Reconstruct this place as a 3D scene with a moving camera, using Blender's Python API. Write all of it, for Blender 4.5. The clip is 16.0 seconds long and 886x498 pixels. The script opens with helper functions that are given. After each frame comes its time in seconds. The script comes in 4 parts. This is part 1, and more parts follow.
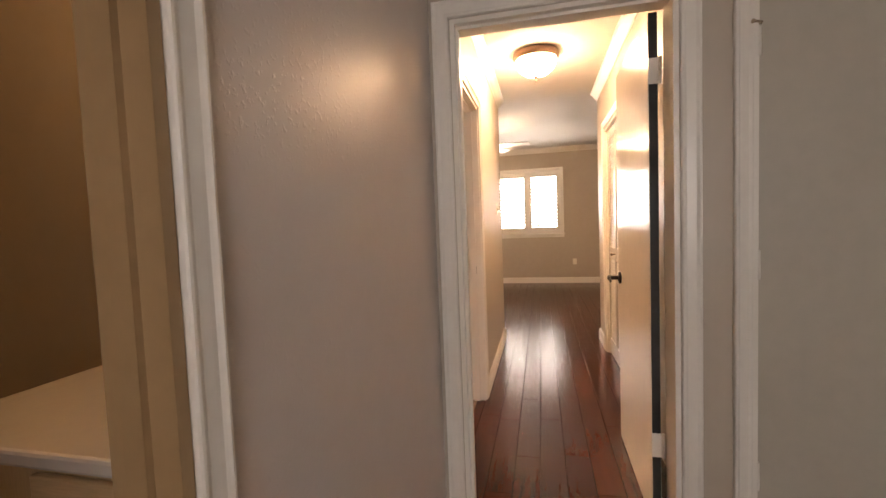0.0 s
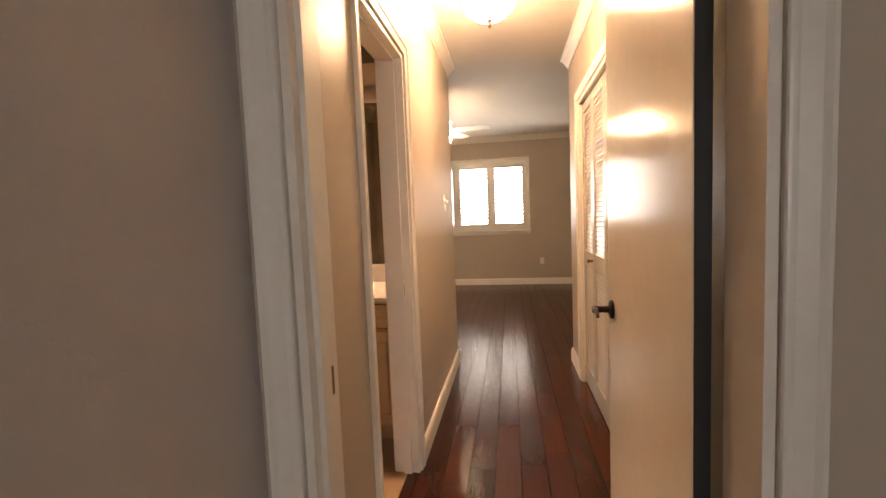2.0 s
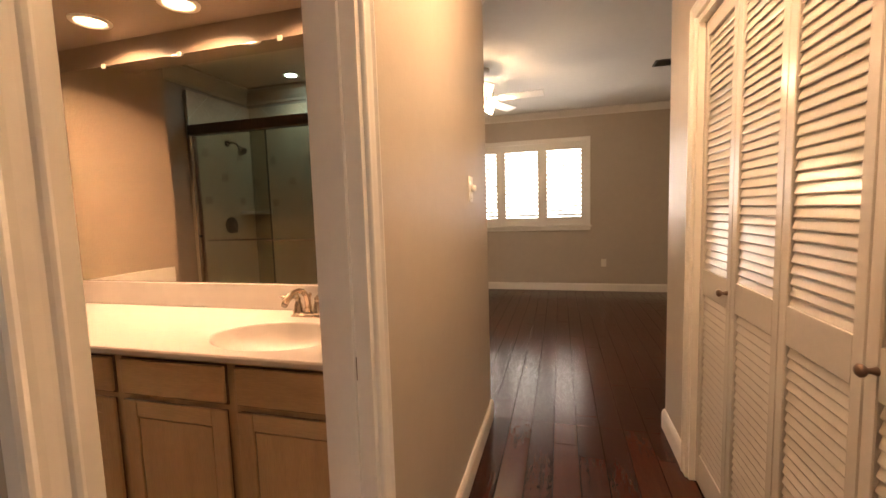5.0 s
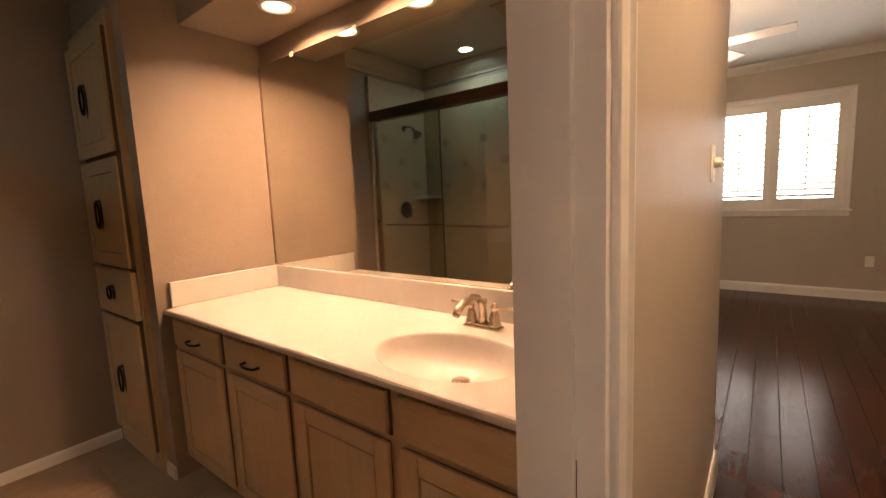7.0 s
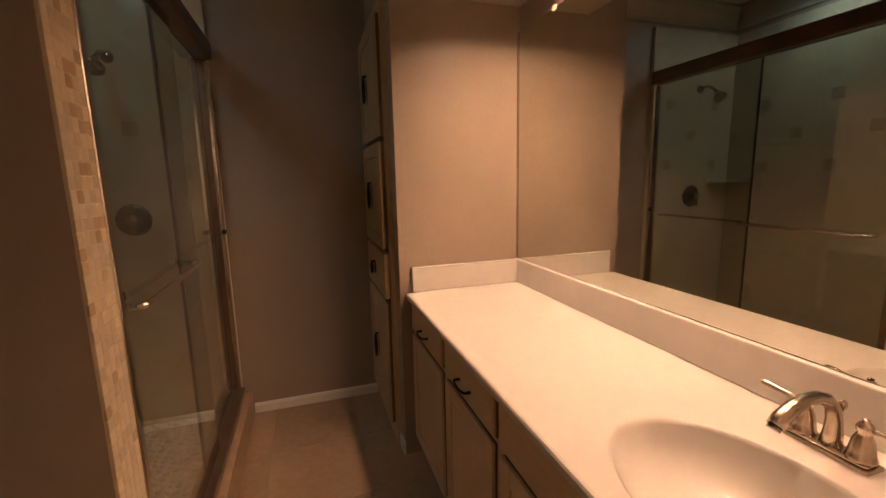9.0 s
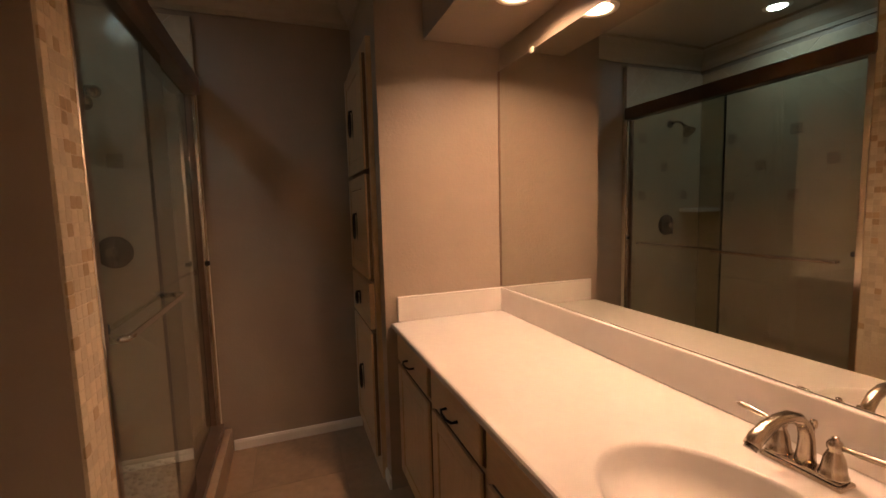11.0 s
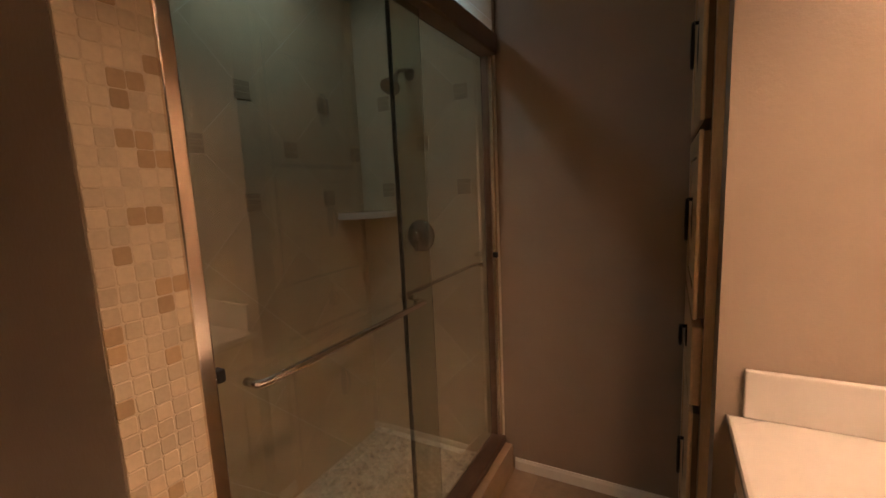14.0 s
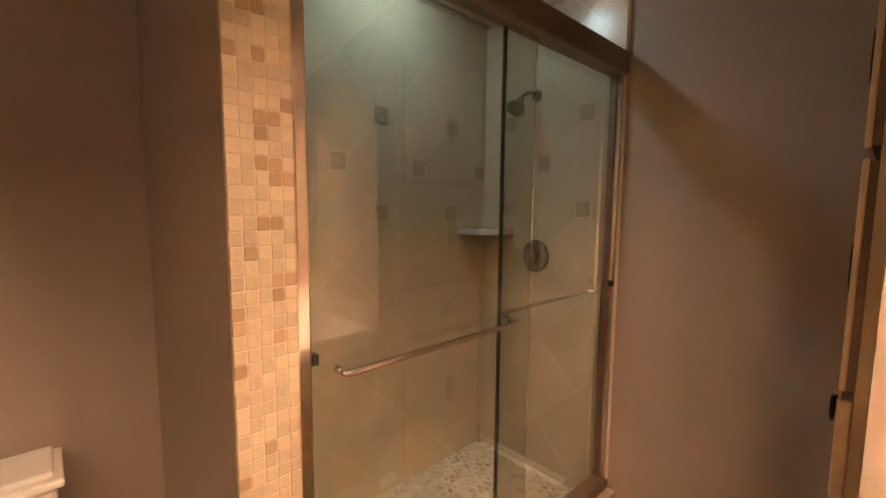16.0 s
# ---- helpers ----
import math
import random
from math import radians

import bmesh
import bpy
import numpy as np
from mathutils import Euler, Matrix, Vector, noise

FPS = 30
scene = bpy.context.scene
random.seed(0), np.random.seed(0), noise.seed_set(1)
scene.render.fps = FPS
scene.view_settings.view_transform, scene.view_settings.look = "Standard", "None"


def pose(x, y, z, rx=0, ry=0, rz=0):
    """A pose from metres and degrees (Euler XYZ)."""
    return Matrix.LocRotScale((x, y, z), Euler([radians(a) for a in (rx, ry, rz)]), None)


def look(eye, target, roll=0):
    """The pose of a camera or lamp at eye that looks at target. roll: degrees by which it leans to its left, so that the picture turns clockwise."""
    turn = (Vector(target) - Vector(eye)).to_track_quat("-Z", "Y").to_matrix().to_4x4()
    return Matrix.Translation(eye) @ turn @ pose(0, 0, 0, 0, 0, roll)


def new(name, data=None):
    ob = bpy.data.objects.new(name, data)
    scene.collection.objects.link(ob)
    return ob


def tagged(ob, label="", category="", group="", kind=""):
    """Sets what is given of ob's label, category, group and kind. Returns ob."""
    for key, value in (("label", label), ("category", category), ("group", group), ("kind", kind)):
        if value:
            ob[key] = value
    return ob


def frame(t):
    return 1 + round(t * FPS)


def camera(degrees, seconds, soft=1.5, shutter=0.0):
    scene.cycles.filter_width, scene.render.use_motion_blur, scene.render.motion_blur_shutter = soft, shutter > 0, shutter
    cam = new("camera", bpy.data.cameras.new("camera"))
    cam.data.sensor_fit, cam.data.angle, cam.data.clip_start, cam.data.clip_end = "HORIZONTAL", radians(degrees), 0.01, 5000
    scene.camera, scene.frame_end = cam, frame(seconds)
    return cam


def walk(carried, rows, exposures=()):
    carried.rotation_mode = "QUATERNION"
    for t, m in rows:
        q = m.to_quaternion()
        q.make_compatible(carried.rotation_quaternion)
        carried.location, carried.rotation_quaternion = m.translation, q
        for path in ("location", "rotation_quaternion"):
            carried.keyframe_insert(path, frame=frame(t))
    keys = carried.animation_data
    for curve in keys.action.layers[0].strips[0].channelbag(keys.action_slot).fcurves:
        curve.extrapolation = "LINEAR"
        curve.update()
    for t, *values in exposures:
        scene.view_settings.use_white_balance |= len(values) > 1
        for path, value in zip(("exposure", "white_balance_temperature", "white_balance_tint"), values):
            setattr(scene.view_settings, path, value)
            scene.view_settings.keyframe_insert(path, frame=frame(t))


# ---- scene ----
cam = camera(92.5, 16.0)
PATH = [
    (0, (0.161, -0.052, 1.249), (-0.293, 1.893, 1.135), -2.2),
    (0.5, (0.201, -0.07, 1.26), (-0.074, 1.905, 1.108), -3.4),
    (1, (0.195, 0.06, 1.25), (-0.003, 2.042, 1.072), -3.9),
    (1.5, (0.232, 0.447, 1.29), (-0.031, 2.426, 1.169), -1.4),
    (2, (0.23, 0.873, 1.266), (-0.084, 2.843, 1.12), -2.3),
    (2.5, (0.237, 1.278, 1.267), (-0.083, 3.24, 1.051), -2.4),
    (3, (0.21, 1.594, 1.283), (-0.367, 3.498, 1.083), -2.0),
    (3.5, (0.143, 1.89, 1.288), (-0.402, 3.805, 1.106), -1.3),
    (6, (0.183, 2.076, 1.283), (-0.359, 3.993, 1.1), -2.2),
    (6.5, (0.09, 2.195, 1.286), (-0.789, 3.984, 1.132), -2.7),
    (7, (-0.095, 2.342, 1.308), (-1.307, 3.914, 1.067), -2.5),
    (7.5, (-0.218, 2.490, 1.302), (-1.782, 3.722, 1.118), -2.0),
    (8, (-0.285, 2.628, 1.312), (-2.102, 3.431, 1.079), -1.6),
    (8.5, (-0.375, 2.626, 1.347), (-2.25, 3.253, 1.048), -2.2),
    (9, (-0.401, 2.652, 1.377), (-2.281, 3.253, 1.051), -1.3),
    (11.5, (-0.371, 2.634, 1.385), (-2.248, 3.307, 1.232), -1.6),
    (12, (-0.433, 2.661, 1.391), (-2.366, 3.149, 1.235), -1.6),
    (12.5, (-0.595, 2.656, 1.375), (-2.558, 3.016, 1.239), -0.3),
    (13, (-0.805, 2.72, 1.387), (-2.8, 2.707, 1.248), -2.4),
    (13.5, (-1.059, 2.836, 1.402), (-2.977, 2.343, 1.123), -1.0),
    (14, (-1.117, 2.932, 1.434), (-2.863, 1.996, 1.155), -2.6),
    (14.5, (-1.15, 3.001, 1.458), (-2.783, 1.872, 1.221), -1.2),
    (15, (-1.160, 3.048, 1.456), (-2.708, 1.80, 1.216), -1.2),
    (15.5, (-1.158, 3.058, 1.455), (-2.623, 1.715, 1.231), 0.2),
    (16, (-1.158, 3.057, 1.45), (-2.521, 1.607, 1.25), 0.5),
]
EXPOSE = [(0, 0.42, 7300, 17), (1, 0.3, 7300, 17), (1.5, 0.12, 7300, 16), (3, -0.03, 7300, 15), (3.7, -0.1, 7300, 15), (6, -0.2, 7300, 15), (6.5, -0.3, 7200, 15), (7.2, -0.45, 6950, 16), (8, -0.92, 6750, 16), (12.5, -1.0, 6600, 16), (13.5, -1.0, 6600, 15), (14.5, -0.6, 6700, 15), (15.2, 0.1, 6600, 15), (16, 0.38, 6550, 15)]
walk(cam, [(t, look(eye, target, roll)) for t, eye, target, roll in PATH], EXPOSE)

# ---- world, large lights, exposure ----
scene.cycles.blur_glossy, scene.cycles.sample_clamp_indirect = 0.0, 0.0  # let the vanity mirror throw its light
world = bpy.data.worlds.new("world")
scene.world = world
world.use_nodes = True
wn = world.node_tree
sky = wn.nodes.new("ShaderNodeTexSky")
sky.sky_type, sky.sun_disc, sky.sun_elevation, sky.sun_rotation = "NISHITA", False, radians(38), radians(70)
wn.nodes["Background"].inputs["Strength"].default_value = 0.12
wn.links.new(sky.outputs[0], wn.nodes["Background"].inputs["Color"])
sun = new("sun", bpy.data.lights.new("sun", "SUN"))
sun.data.energy, sun.data.angle, sun.data.color = 2.0, radians(3), (1, 0.95, 0.88)
sun.matrix_world = look((0, 0, 20), (14, -2, 0))


def area(name, m, sx, sy, watts, color):
    lamp = new(name, bpy.data.lights.new(name, "AREA"))
    lamp.data.shape, lamp.data.size, lamp.data.size_y = "RECTANGLE", sx, sy
    lamp.data.energy, lamp.data.color = watts, color
    lamp.matrix_world = m
    return lamp


def disk(name, x, y, z, watts, color, spread, size):
    lamp = new(name, bpy.data.lights.new(name, "AREA"))
    lamp.data.shape, lamp.data.size, lamp.data.spread = "DISK", size, radians(spread)
    lamp.data.energy, lamp.data.color = watts, color
    lamp.matrix_world = pose(x, y, z)
    return lamp


DAY = (1.0, 0.95, 0.90)
WARM = (1.0, 0.60, 0.355)
area("bedroom_window_daylight", look((-0.40, 8.84, 1.62), (-0.40, 4, 1.2)), 1.75, 1.15, 60, DAY)
# fill for the hall, set in an assumed end window that stays unseen
area("hall_fill_daylight", look((1.10, -3.06, 1.6), (1.10, 2, 1.4)), 1.2, 1.1, 11.8, (1.0, 0.95, 0.93))
CANS = (-1.825, -1.335, -0.85)
CAN_Y = 3.48
for cx, watts in zip(CANS, (16.5, 13.0, 8.0)):
    disk("vanity_can_beam", cx, CAN_Y, 2.160, watts, WARM, 147, 0.105)
disk("shower_can_beam", -2.27, 1.72, 2.592, 4.0, (0.66, 0.93, 0.97), 165, 0.105)


# ---- materials ----
def mat(name, color, rough=0.5, metal=0.0, var=0.08, scale=6.0, bump=0.0, bump_scale=200.0, spec=0.5, per=0.0, stretch=None, coat=0.0, blobs=False):
    m = bpy.data.materials.new(name)
    m.use_nodes = True
    n, l = m.node_tree.nodes, m.node_tree.links
    b = n["Principled BSDF"]
    b.inputs["Roughness"].default_value, b.inputs["Metallic"].default_value = rough, metal
    b.inputs["Specular IOR Level"].default_value = spec
    b.inputs["Coat Weight"].default_value = coat
    b.inputs["Coat Roughness"].default_value = 0.12
    tc = n.new("ShaderNodeTexCoord")
    mp = n.new("ShaderNodeMapping")
    if stretch:
        mp.inputs["Scale"].default_value = stretch
    l.new(tc.outputs["Object"], mp.inputs["Vector"])
    n1, n2 = n.new("ShaderNodeTexNoise"), n.new("ShaderNodeTexNoise")
    n1.inputs["Scale"].default_value, n1.inputs["Detail"].default_value = scale, 5
    n2.inputs["Scale"].default_value, n2.inputs["Detail"].default_value = scale * 9, 4
    add = n.new("ShaderNodeMath")
    add.operation = "ADD"
    for k in (n1, n2):
        l.new(mp.outputs[0], k.inputs["Vector"])
    l.new(n1.outputs["Fac"], add.inputs[0])
    l.new(n2.outputs["Fac"], add.inputs[1])
    last = add
    if per:
        info, mul = n.new("ShaderNodeObjectInfo"), n.new("ShaderNodeMath")
        mul.operation = "MULTIPLY_ADD"
        mul.inputs[1].default_value = per
        l.new(info.outputs["Random"], mul.inputs[0])
        l.new(add.outputs[0], mul.inputs[2])
        last = mul
        mp2 = n.new("ShaderNodeVectorMath")
        mp2.operation = "SCALE"
        comb = n.new("ShaderNodeCombineXYZ")
        for k in range(3):
            l.new(info.outputs["Random"], comb.inputs[k])
        l.new(comb.outputs[0], mp2.inputs[0])
        mp2.inputs["Scale"].default_value = 40
        l.new(mp2.outputs[0], mp.inputs["Location"])
    ramp = n.new("ShaderNodeMapRange")
    ramp.inputs["From Min"].default_value, ramp.inputs["From Max"].default_value = 0.6, 1.4 + per
    ramp.inputs["To Min"].default_value, ramp.inputs["To Max"].default_value = 1 - var, 1 + var
    l.new(last.outputs[0], ramp.inputs["Value"])
    mix = n.new("ShaderNodeVectorMath")
    mix.operation = "SCALE"
    mix.inputs[0].default_value = color
    l.new(ramp.outputs[0], mix.inputs["Scale"])
    l.new(mix.outputs[0], b.inputs["Base Color"])
    if bump:
        n3, bp = n.new("ShaderNodeTexNoise"), n.new("ShaderNodeBump")
        n3.inputs["Scale"].default_value, n3.inputs["Detail"].default_value = bump_scale, 3
        l.new(mp.outputs[0] if stretch else tc.outputs["Object"], n3.inputs["Vector"])
        bp.inputs["Strength"].default_value, bp.inputs["Distance"].default_value = bump, 0.002
        if blobs:
            step = n.new("ShaderNodeMapRange")
            step.inputs["From Min"].default_value, step.inputs["From Max"].default_value = 0.56, 0.70
            l.new(n3.outputs["Fac"], step.inputs["Value"])
            l.new(step.outputs[0], bp.inputs["Height"])
        else:
            l.new(n3.outputs["Fac"], bp.inputs["Height"])
        l.new(bp.outputs[0], b.inputs["Normal"])
    return m


def glow(name, color, strength):
    m = bpy.data.materials.new(name)
    m.use_nodes = True
    b = m.node_tree.nodes["Principled BSDF"]
    b.inputs["Base Color"].default_value = (*color, 1)
    b.inputs["Emission Color"].default_value = (*color, 1)
    b.inputs["Emission Strength"].default_value = strength
    return m


def glass(name, color, rough=0.0):
    m = bpy.data.materials.new(name)
    m.use_nodes = True
    b = m.node_tree.nodes["Principled BSDF"]
    b.inputs["Base Color"].default_value = (*color, 1)
    b.inputs["Transmission Weight"].default_value, b.inputs["Roughness"].default_value, b.inputs["IOR"].default_value = 1, rough, 1.5
    return m


HALLPAINT = mat("pale_grey_hall_paint", (0.55, 0.505, 0.485), 0.40, var=0.03, scale=1.5, bump=0.26, bump_scale=95, spec=0.42, blobs=True)
# hall bathroom jamb only: darker and browner than TRIM
JAMBP = mat("tan_jamb_lining", (0.36, 0.235, 0.12), 0.4, var=0.08, scale=4)
BATHPAINT = mat("taupe_bath_paint", (0.31, 0.247, 0.192), 0.42, var=0.03, scale=1.5, bump=0.4, bump_scale=80, spec=0.4)
PAINT = mat("greige_wall_paint", (0.47, 0.405, 0.33), 0.40, var=0.04, scale=1.5, bump=0.2, bump_scale=80, spec=0.4)
CEIL = mat("ceiling_paint", (0.64, 0.61, 0.565), 0.7, var=0.03, scale=2, bump=0.25, bump_scale=90, spec=0.3)
TRIM = mat("white_trim_paint", (0.76, 0.72, 0.655), 0.3, var=0.03, scale=5, bump=0.05, bump_scale=60)
# door cream darkened and roughened, so less light seems to reach the closet door
CLOSETP = mat("dimmed_cream_closet_door", (0.46, 0.42, 0.35), 0.36, var=0.05, scale=2, bump=0.2, bump_scale=30, spec=0.4)
LOUVP = mat("cream_louvre_paint", (0.54, 0.50, 0.445), 0.22, var=0.04, scale=5, bump=0.05, bump_scale=60)
DOORP = mat("cream_door_paint", (0.71, 0.645, 0.54), 0.18, var=0.04, scale=2, bump=0.10, bump_scale=24, spec=0.6)
WOOD = mat("dark_cherry_plank", (0.052, 0.0142, 0.0072), 0.20, var=0.6, scale=5, bump=0.025, bump_scale=14, per=1.2, stretch=(7, 0.7, 1), spec=0.27)
SUBFLOOR = mat("dark_subfloor", (0.012, 0.006, 0.004), 0.7)
TANP = mat("tan_bath_trim_paint", (0.42, 0.355, 0.275), 0.45, var=0.03, scale=4)
LOAK = mat("pickled_oak", (0.50, 0.35, 0.20), 0.38, var=0.16, scale=3, bump=0.12, bump_scale=18, stretch=(9, 9, 0.9))
DRAWN = mat("pickled_oak_cross_grain", (0.50, 0.35, 0.20), 0.38, var=0.16, scale=3, bump=0.12, bump_scale=18, stretch=(0.9, 9, 9))
# antique glaze of the door grooves, and the shade painted between linen fronts
GLAZE = mat("dark_groove_glaze_and_gap_shade", (0.13, 0.08, 0.04), 0.6)
MARBLE = mat("cultured_marble", (0.57, 0.54, 0.505), 0.11, var=0.03, scale=3)
FTILE = mat("tan_floor_tile", (0.32, 0.215, 0.135), 0.38, var=0.3, scale=3, bump=0.1, bump_scale=25, per=0.5)
GROUT = mat("tan_grout", (0.31, 0.225, 0.15), 0.85, var=0.1, scale=30, bump=0.2)
WTILE = mat("beige_shower_tile", (0.49, 0.405, 0.295), 0.22, var=0.14, scale=3, bump=0.06, bump_scale=20, per=0.35)
SGROUT = mat("pale_shower_grout", (0.57, 0.50, 0.40), 0.8, var=0.08, scale=30)
DECO = mat("brown_stone_deco_tile", (0.32, 0.245, 0.165), 0.45, var=0.3, scale=25, bump=0.3, bump_scale=60, per=0.3)
MOSA = mat("tumbled_stone_mosaic", (0.56, 0.455, 0.32), 0.55, var=0.24, scale=12, bump=0.25, bump_scale=70, per=1.0)
MOSD = mat("dark_tumbled_stone_mosaic", (0.43, 0.30, 0.17), 0.55, var=0.26, scale=12, bump=0.25, bump_scale=70, per=1.2)
MGROUT = mat("mosaic_grout", (0.57, 0.47, 0.34), 0.85, var=0.08, scale=30, bump=0.3)
PEBB = mat("shower_pebbles", (0.50, 0.44, 0.35), 0.4, var=0.75, scale=18)
NICKEL = mat("brushed_nickel", (0.56, 0.47, 0.38), 0.26, 1.0, var=0.06, scale=40)
CHROME = mat("bronze_tinted_chrome", (0.50, 0.43, 0.37), 0.13, 1.0, var=0.05, scale=20)
DARKC = mat("dark_reflecting_chrome", (0.28, 0.25, 0.23), 0.09, 1.0, var=0.05, scale=20)
BARM = mat("satin_nickel_bar", (0.84, 0.75, 0.68), 0.16, 1.0, var=0.05, scale=30)
BRONZE = mat("brown_bronze_frame", (0.20, 0.13, 0.095), 0.36, 0.7, var=0.12, scale=10)
BLACK = mat("oil_rubbed_bronze", (0.018, 0.014, 0.012), 0.35, 0.6, var=0.2, scale=30)
# rubber of the shower seals; also the painted shade at the bedroom door hinge
RUBBER = mat("black_rubber_and_gap_shade", (0.012, 0.012, 0.012), 0.6)
PORC = mat("white_porcelain", (0.80, 0.77, 0.72), 0.1, var=0.02, scale=2, coat=0.3)
PLATE = mat("ivory_plastic", (0.80, 0.76, 0.66), 0.35, var=0.02)
VENT = mat("dark_vent_metal", (0.08, 0.07, 0.06), 0.5, 0.3)
FAN = mat("white_fan_enamel", (0.80, 0.78, 0.75), 0.35, var=0.03)
LAWN = mat("outdoor_ground", (0.10, 0.11, 0.06), 0.9, var=0.3, scale=2)
PANE = glass("shower_glass", (0.79, 0.82, 0.75))
PANE.node_tree.nodes["Principled BSDF"].inputs["IOR"].default_value = 1.68
CLEAR = glass("window_glass", (0.97, 0.98, 0.98))
DOME = glow("frosted_lamp_glass", (1.0, 0.68, 0.42), 122)
HALLDOME = glow("hall_bath_fill_glow", (1.0, 0.60, 0.27), 30)
CANLENS = glow("can_lamp_lens", (1.0, 0.63, 0.37), 14)
COOLENS = glow("shower_lamp_lens", (0.74, 0.94, 0.97), 10)
FANLENS = glow("fan_lamp_glass", (1.0, 0.72, 0.45), 290)
OUTSIDE = glow("bright_overcast_distance", (0.94, 0.97, 1.0), 4.0)
MIRROR = bpy.data.materials.new("silvered_mirror")
MIRROR.use_nodes = True
_b = MIRROR.node_tree.nodes["Principled BSDF"]
_b.inputs["Base Color"].default_value, _b.inputs["Metallic"].default_value, _b.inputs["Roughness"].default_value = (0.76, 0.77, 0.715, 1), 1, 0.0


# ---- mesh tools ----
def link_mesh(name, bm, material, parent=None, label=""):
    bmesh.ops.recalc_face_normals(bm, faces=bm.faces)
    me = bpy.data.meshes.new(name)
    bm.to_mesh(me)
    bm.free()
    for m in (material if isinstance(material, (list, tuple)) else [material]):
        me.materials.append(m)
    ob = new(name, me)
    if parent is not None:
        ob.parent = parent
        ob.matrix_parent_inverse = Matrix.Translation(-base_of(parent))
    if label:
        tagged(ob, label)
    return ob


def base_of(ob):
    return ob.location.copy() if ob.parent is None else Vector((0, 0, 0))


part = link_mesh


def thing(name, x, y, z, label, category, group=""):
    ob = new(name)
    ob.location = (x, y, z)
    ob.empty_display_size = 0.1
    return tagged(ob, label, category, group)


def add_box(bm, x0, x1, y0, y1, z0, z1, bevel=0.0, seg=2, m=None):
    r = bmesh.ops.create_cube(bm, size=1)
    vs = r["verts"]
    bmesh.ops.scale(bm, vec=(abs(x1 - x0), abs(y1 - y0), abs(z1 - z0)), verts=vs)
    bmesh.ops.translate(bm, vec=((x0 + x1) / 2, (y0 + y1) / 2, (z0 + z1) / 2), verts=vs)
    if m is not None:
        bmesh.ops.transform(bm, matrix=m, verts=vs)
    if bevel:
        es = list({e for v in vs for e in v.link_edges})
        bmesh.ops.bevel(bm, geom=es, offset=bevel, segments=seg, profile=0.5, affect="EDGES")


def box_bm(*a, **k):
    bm = bmesh.new()
    add_box(bm, *a, **k)
    return bm


def add_lathe(bm, prof, m, n=24, cap=True):
    """Revolve (radius, height) pairs about z, then move by m."""
    rings = []
    for r, h in prof:
        if r < 1e-5:
            rings.append([bm.verts.new(m @ Vector((0, 0, h)))])
        else:
            rings.append([bm.verts.new(m @ Vector((r * math.cos(6.283185 * k / n), r * math.sin(6.283185 * k / n), h))) for k in range(n)])
    for a, b in zip(rings, rings[1:]):
        for k in range(n):
            q = [a[k % len(a)], a[(k + 1) % len(a)], b[(k + 1) % len(b)], b[k % len(b)]]
            q = list(dict.fromkeys(q))
            if len(q) > 2:
                bm.faces.new(q)
    for ring in (rings[0], rings[-1]):
        if cap and len(ring) > 2:
            bm.faces.new(ring)


def lathe_bm(prof, m, n=24, cap=True):
    bm = bmesh.new()
    add_lathe(bm, prof, m, n, cap)
    for f in bm.faces:
        f.smooth = True
    return bm


def add_tube(bm, pts, radii, n=12):
    pts = [Vector(p) for p in pts]
    rings = []
    up = Vector((0.13, 0.31, 0.94)).normalized()
    for i, p in enumerate(pts):
        t = (pts[min(i + 1, len(pts) - 1)] - pts[max(i - 1, 0)]).normalized()
        a = t.cross(up).normalized()
        b = t.cross(a).normalized()
        r = radii[i] if isinstance(radii, (list, tuple)) else radii
        rings.append([bm.verts.new(p + r * (math.cos(6.283185 * k / n) * a + math.sin(6.283185 * k / n) * b)) for k in range(n)])
    for a, b in zip(rings, rings[1:]):
        for k in range(n):
            f = bm.faces.new([a[k], a[(k + 1) % n], b[(k + 1) % n], b[k]])
            f.smooth = True
    bm.faces.new(rings[0])
    bm.faces.new(rings[-1])


def tube_bm(pts, radii, n=12):
    bm = bmesh.new()
    add_tube(bm, pts, radii, n)
    return bm


def sweep_bm(path, normal, prof):
    """Sweep a profile of (side, out) pairs along a mitred path; side = normal x travel."""
    N = Vector(normal)
    P = [Vector(p) for p in path]
    sides = [N.cross((b - a).normalized()) for a, b in zip(P, P[1:])]
    bm = bmesh.new()
    rows = []
    for i, p in enumerate(P):
        if i == 0:
            s = sides[0]
        elif i == len(P) - 1:
            s = sides[-1]
        else:
            s = sides[i - 1] + sides[i]
            s = s / max(0.2, s.dot(sides[i]))
        rows.append([bm.verts.new(p + s * a + N * b) for a, b in prof])
    k = len(prof)
    for r0, r1 in zip(rows, rows[1:]):
        for j in range(k):
            bm.faces.new([r0[j], r0[(j + 1) % k], r1[(j + 1) % k], r1[j]])
    bm.faces.new(rows[0])
    bm.faces.new(rows[-1])
    return bm


def struct(name, bm, material, label, category=""):
    return tagged(link_mesh(name, bm, material), label, category, kind="structure")


def boxes(name, rows, material, label, category="wall"):
    bm = bmesh.new()
    for r in rows:
        add_box(bm, *r)
    return struct(name, bm, material, label, category)


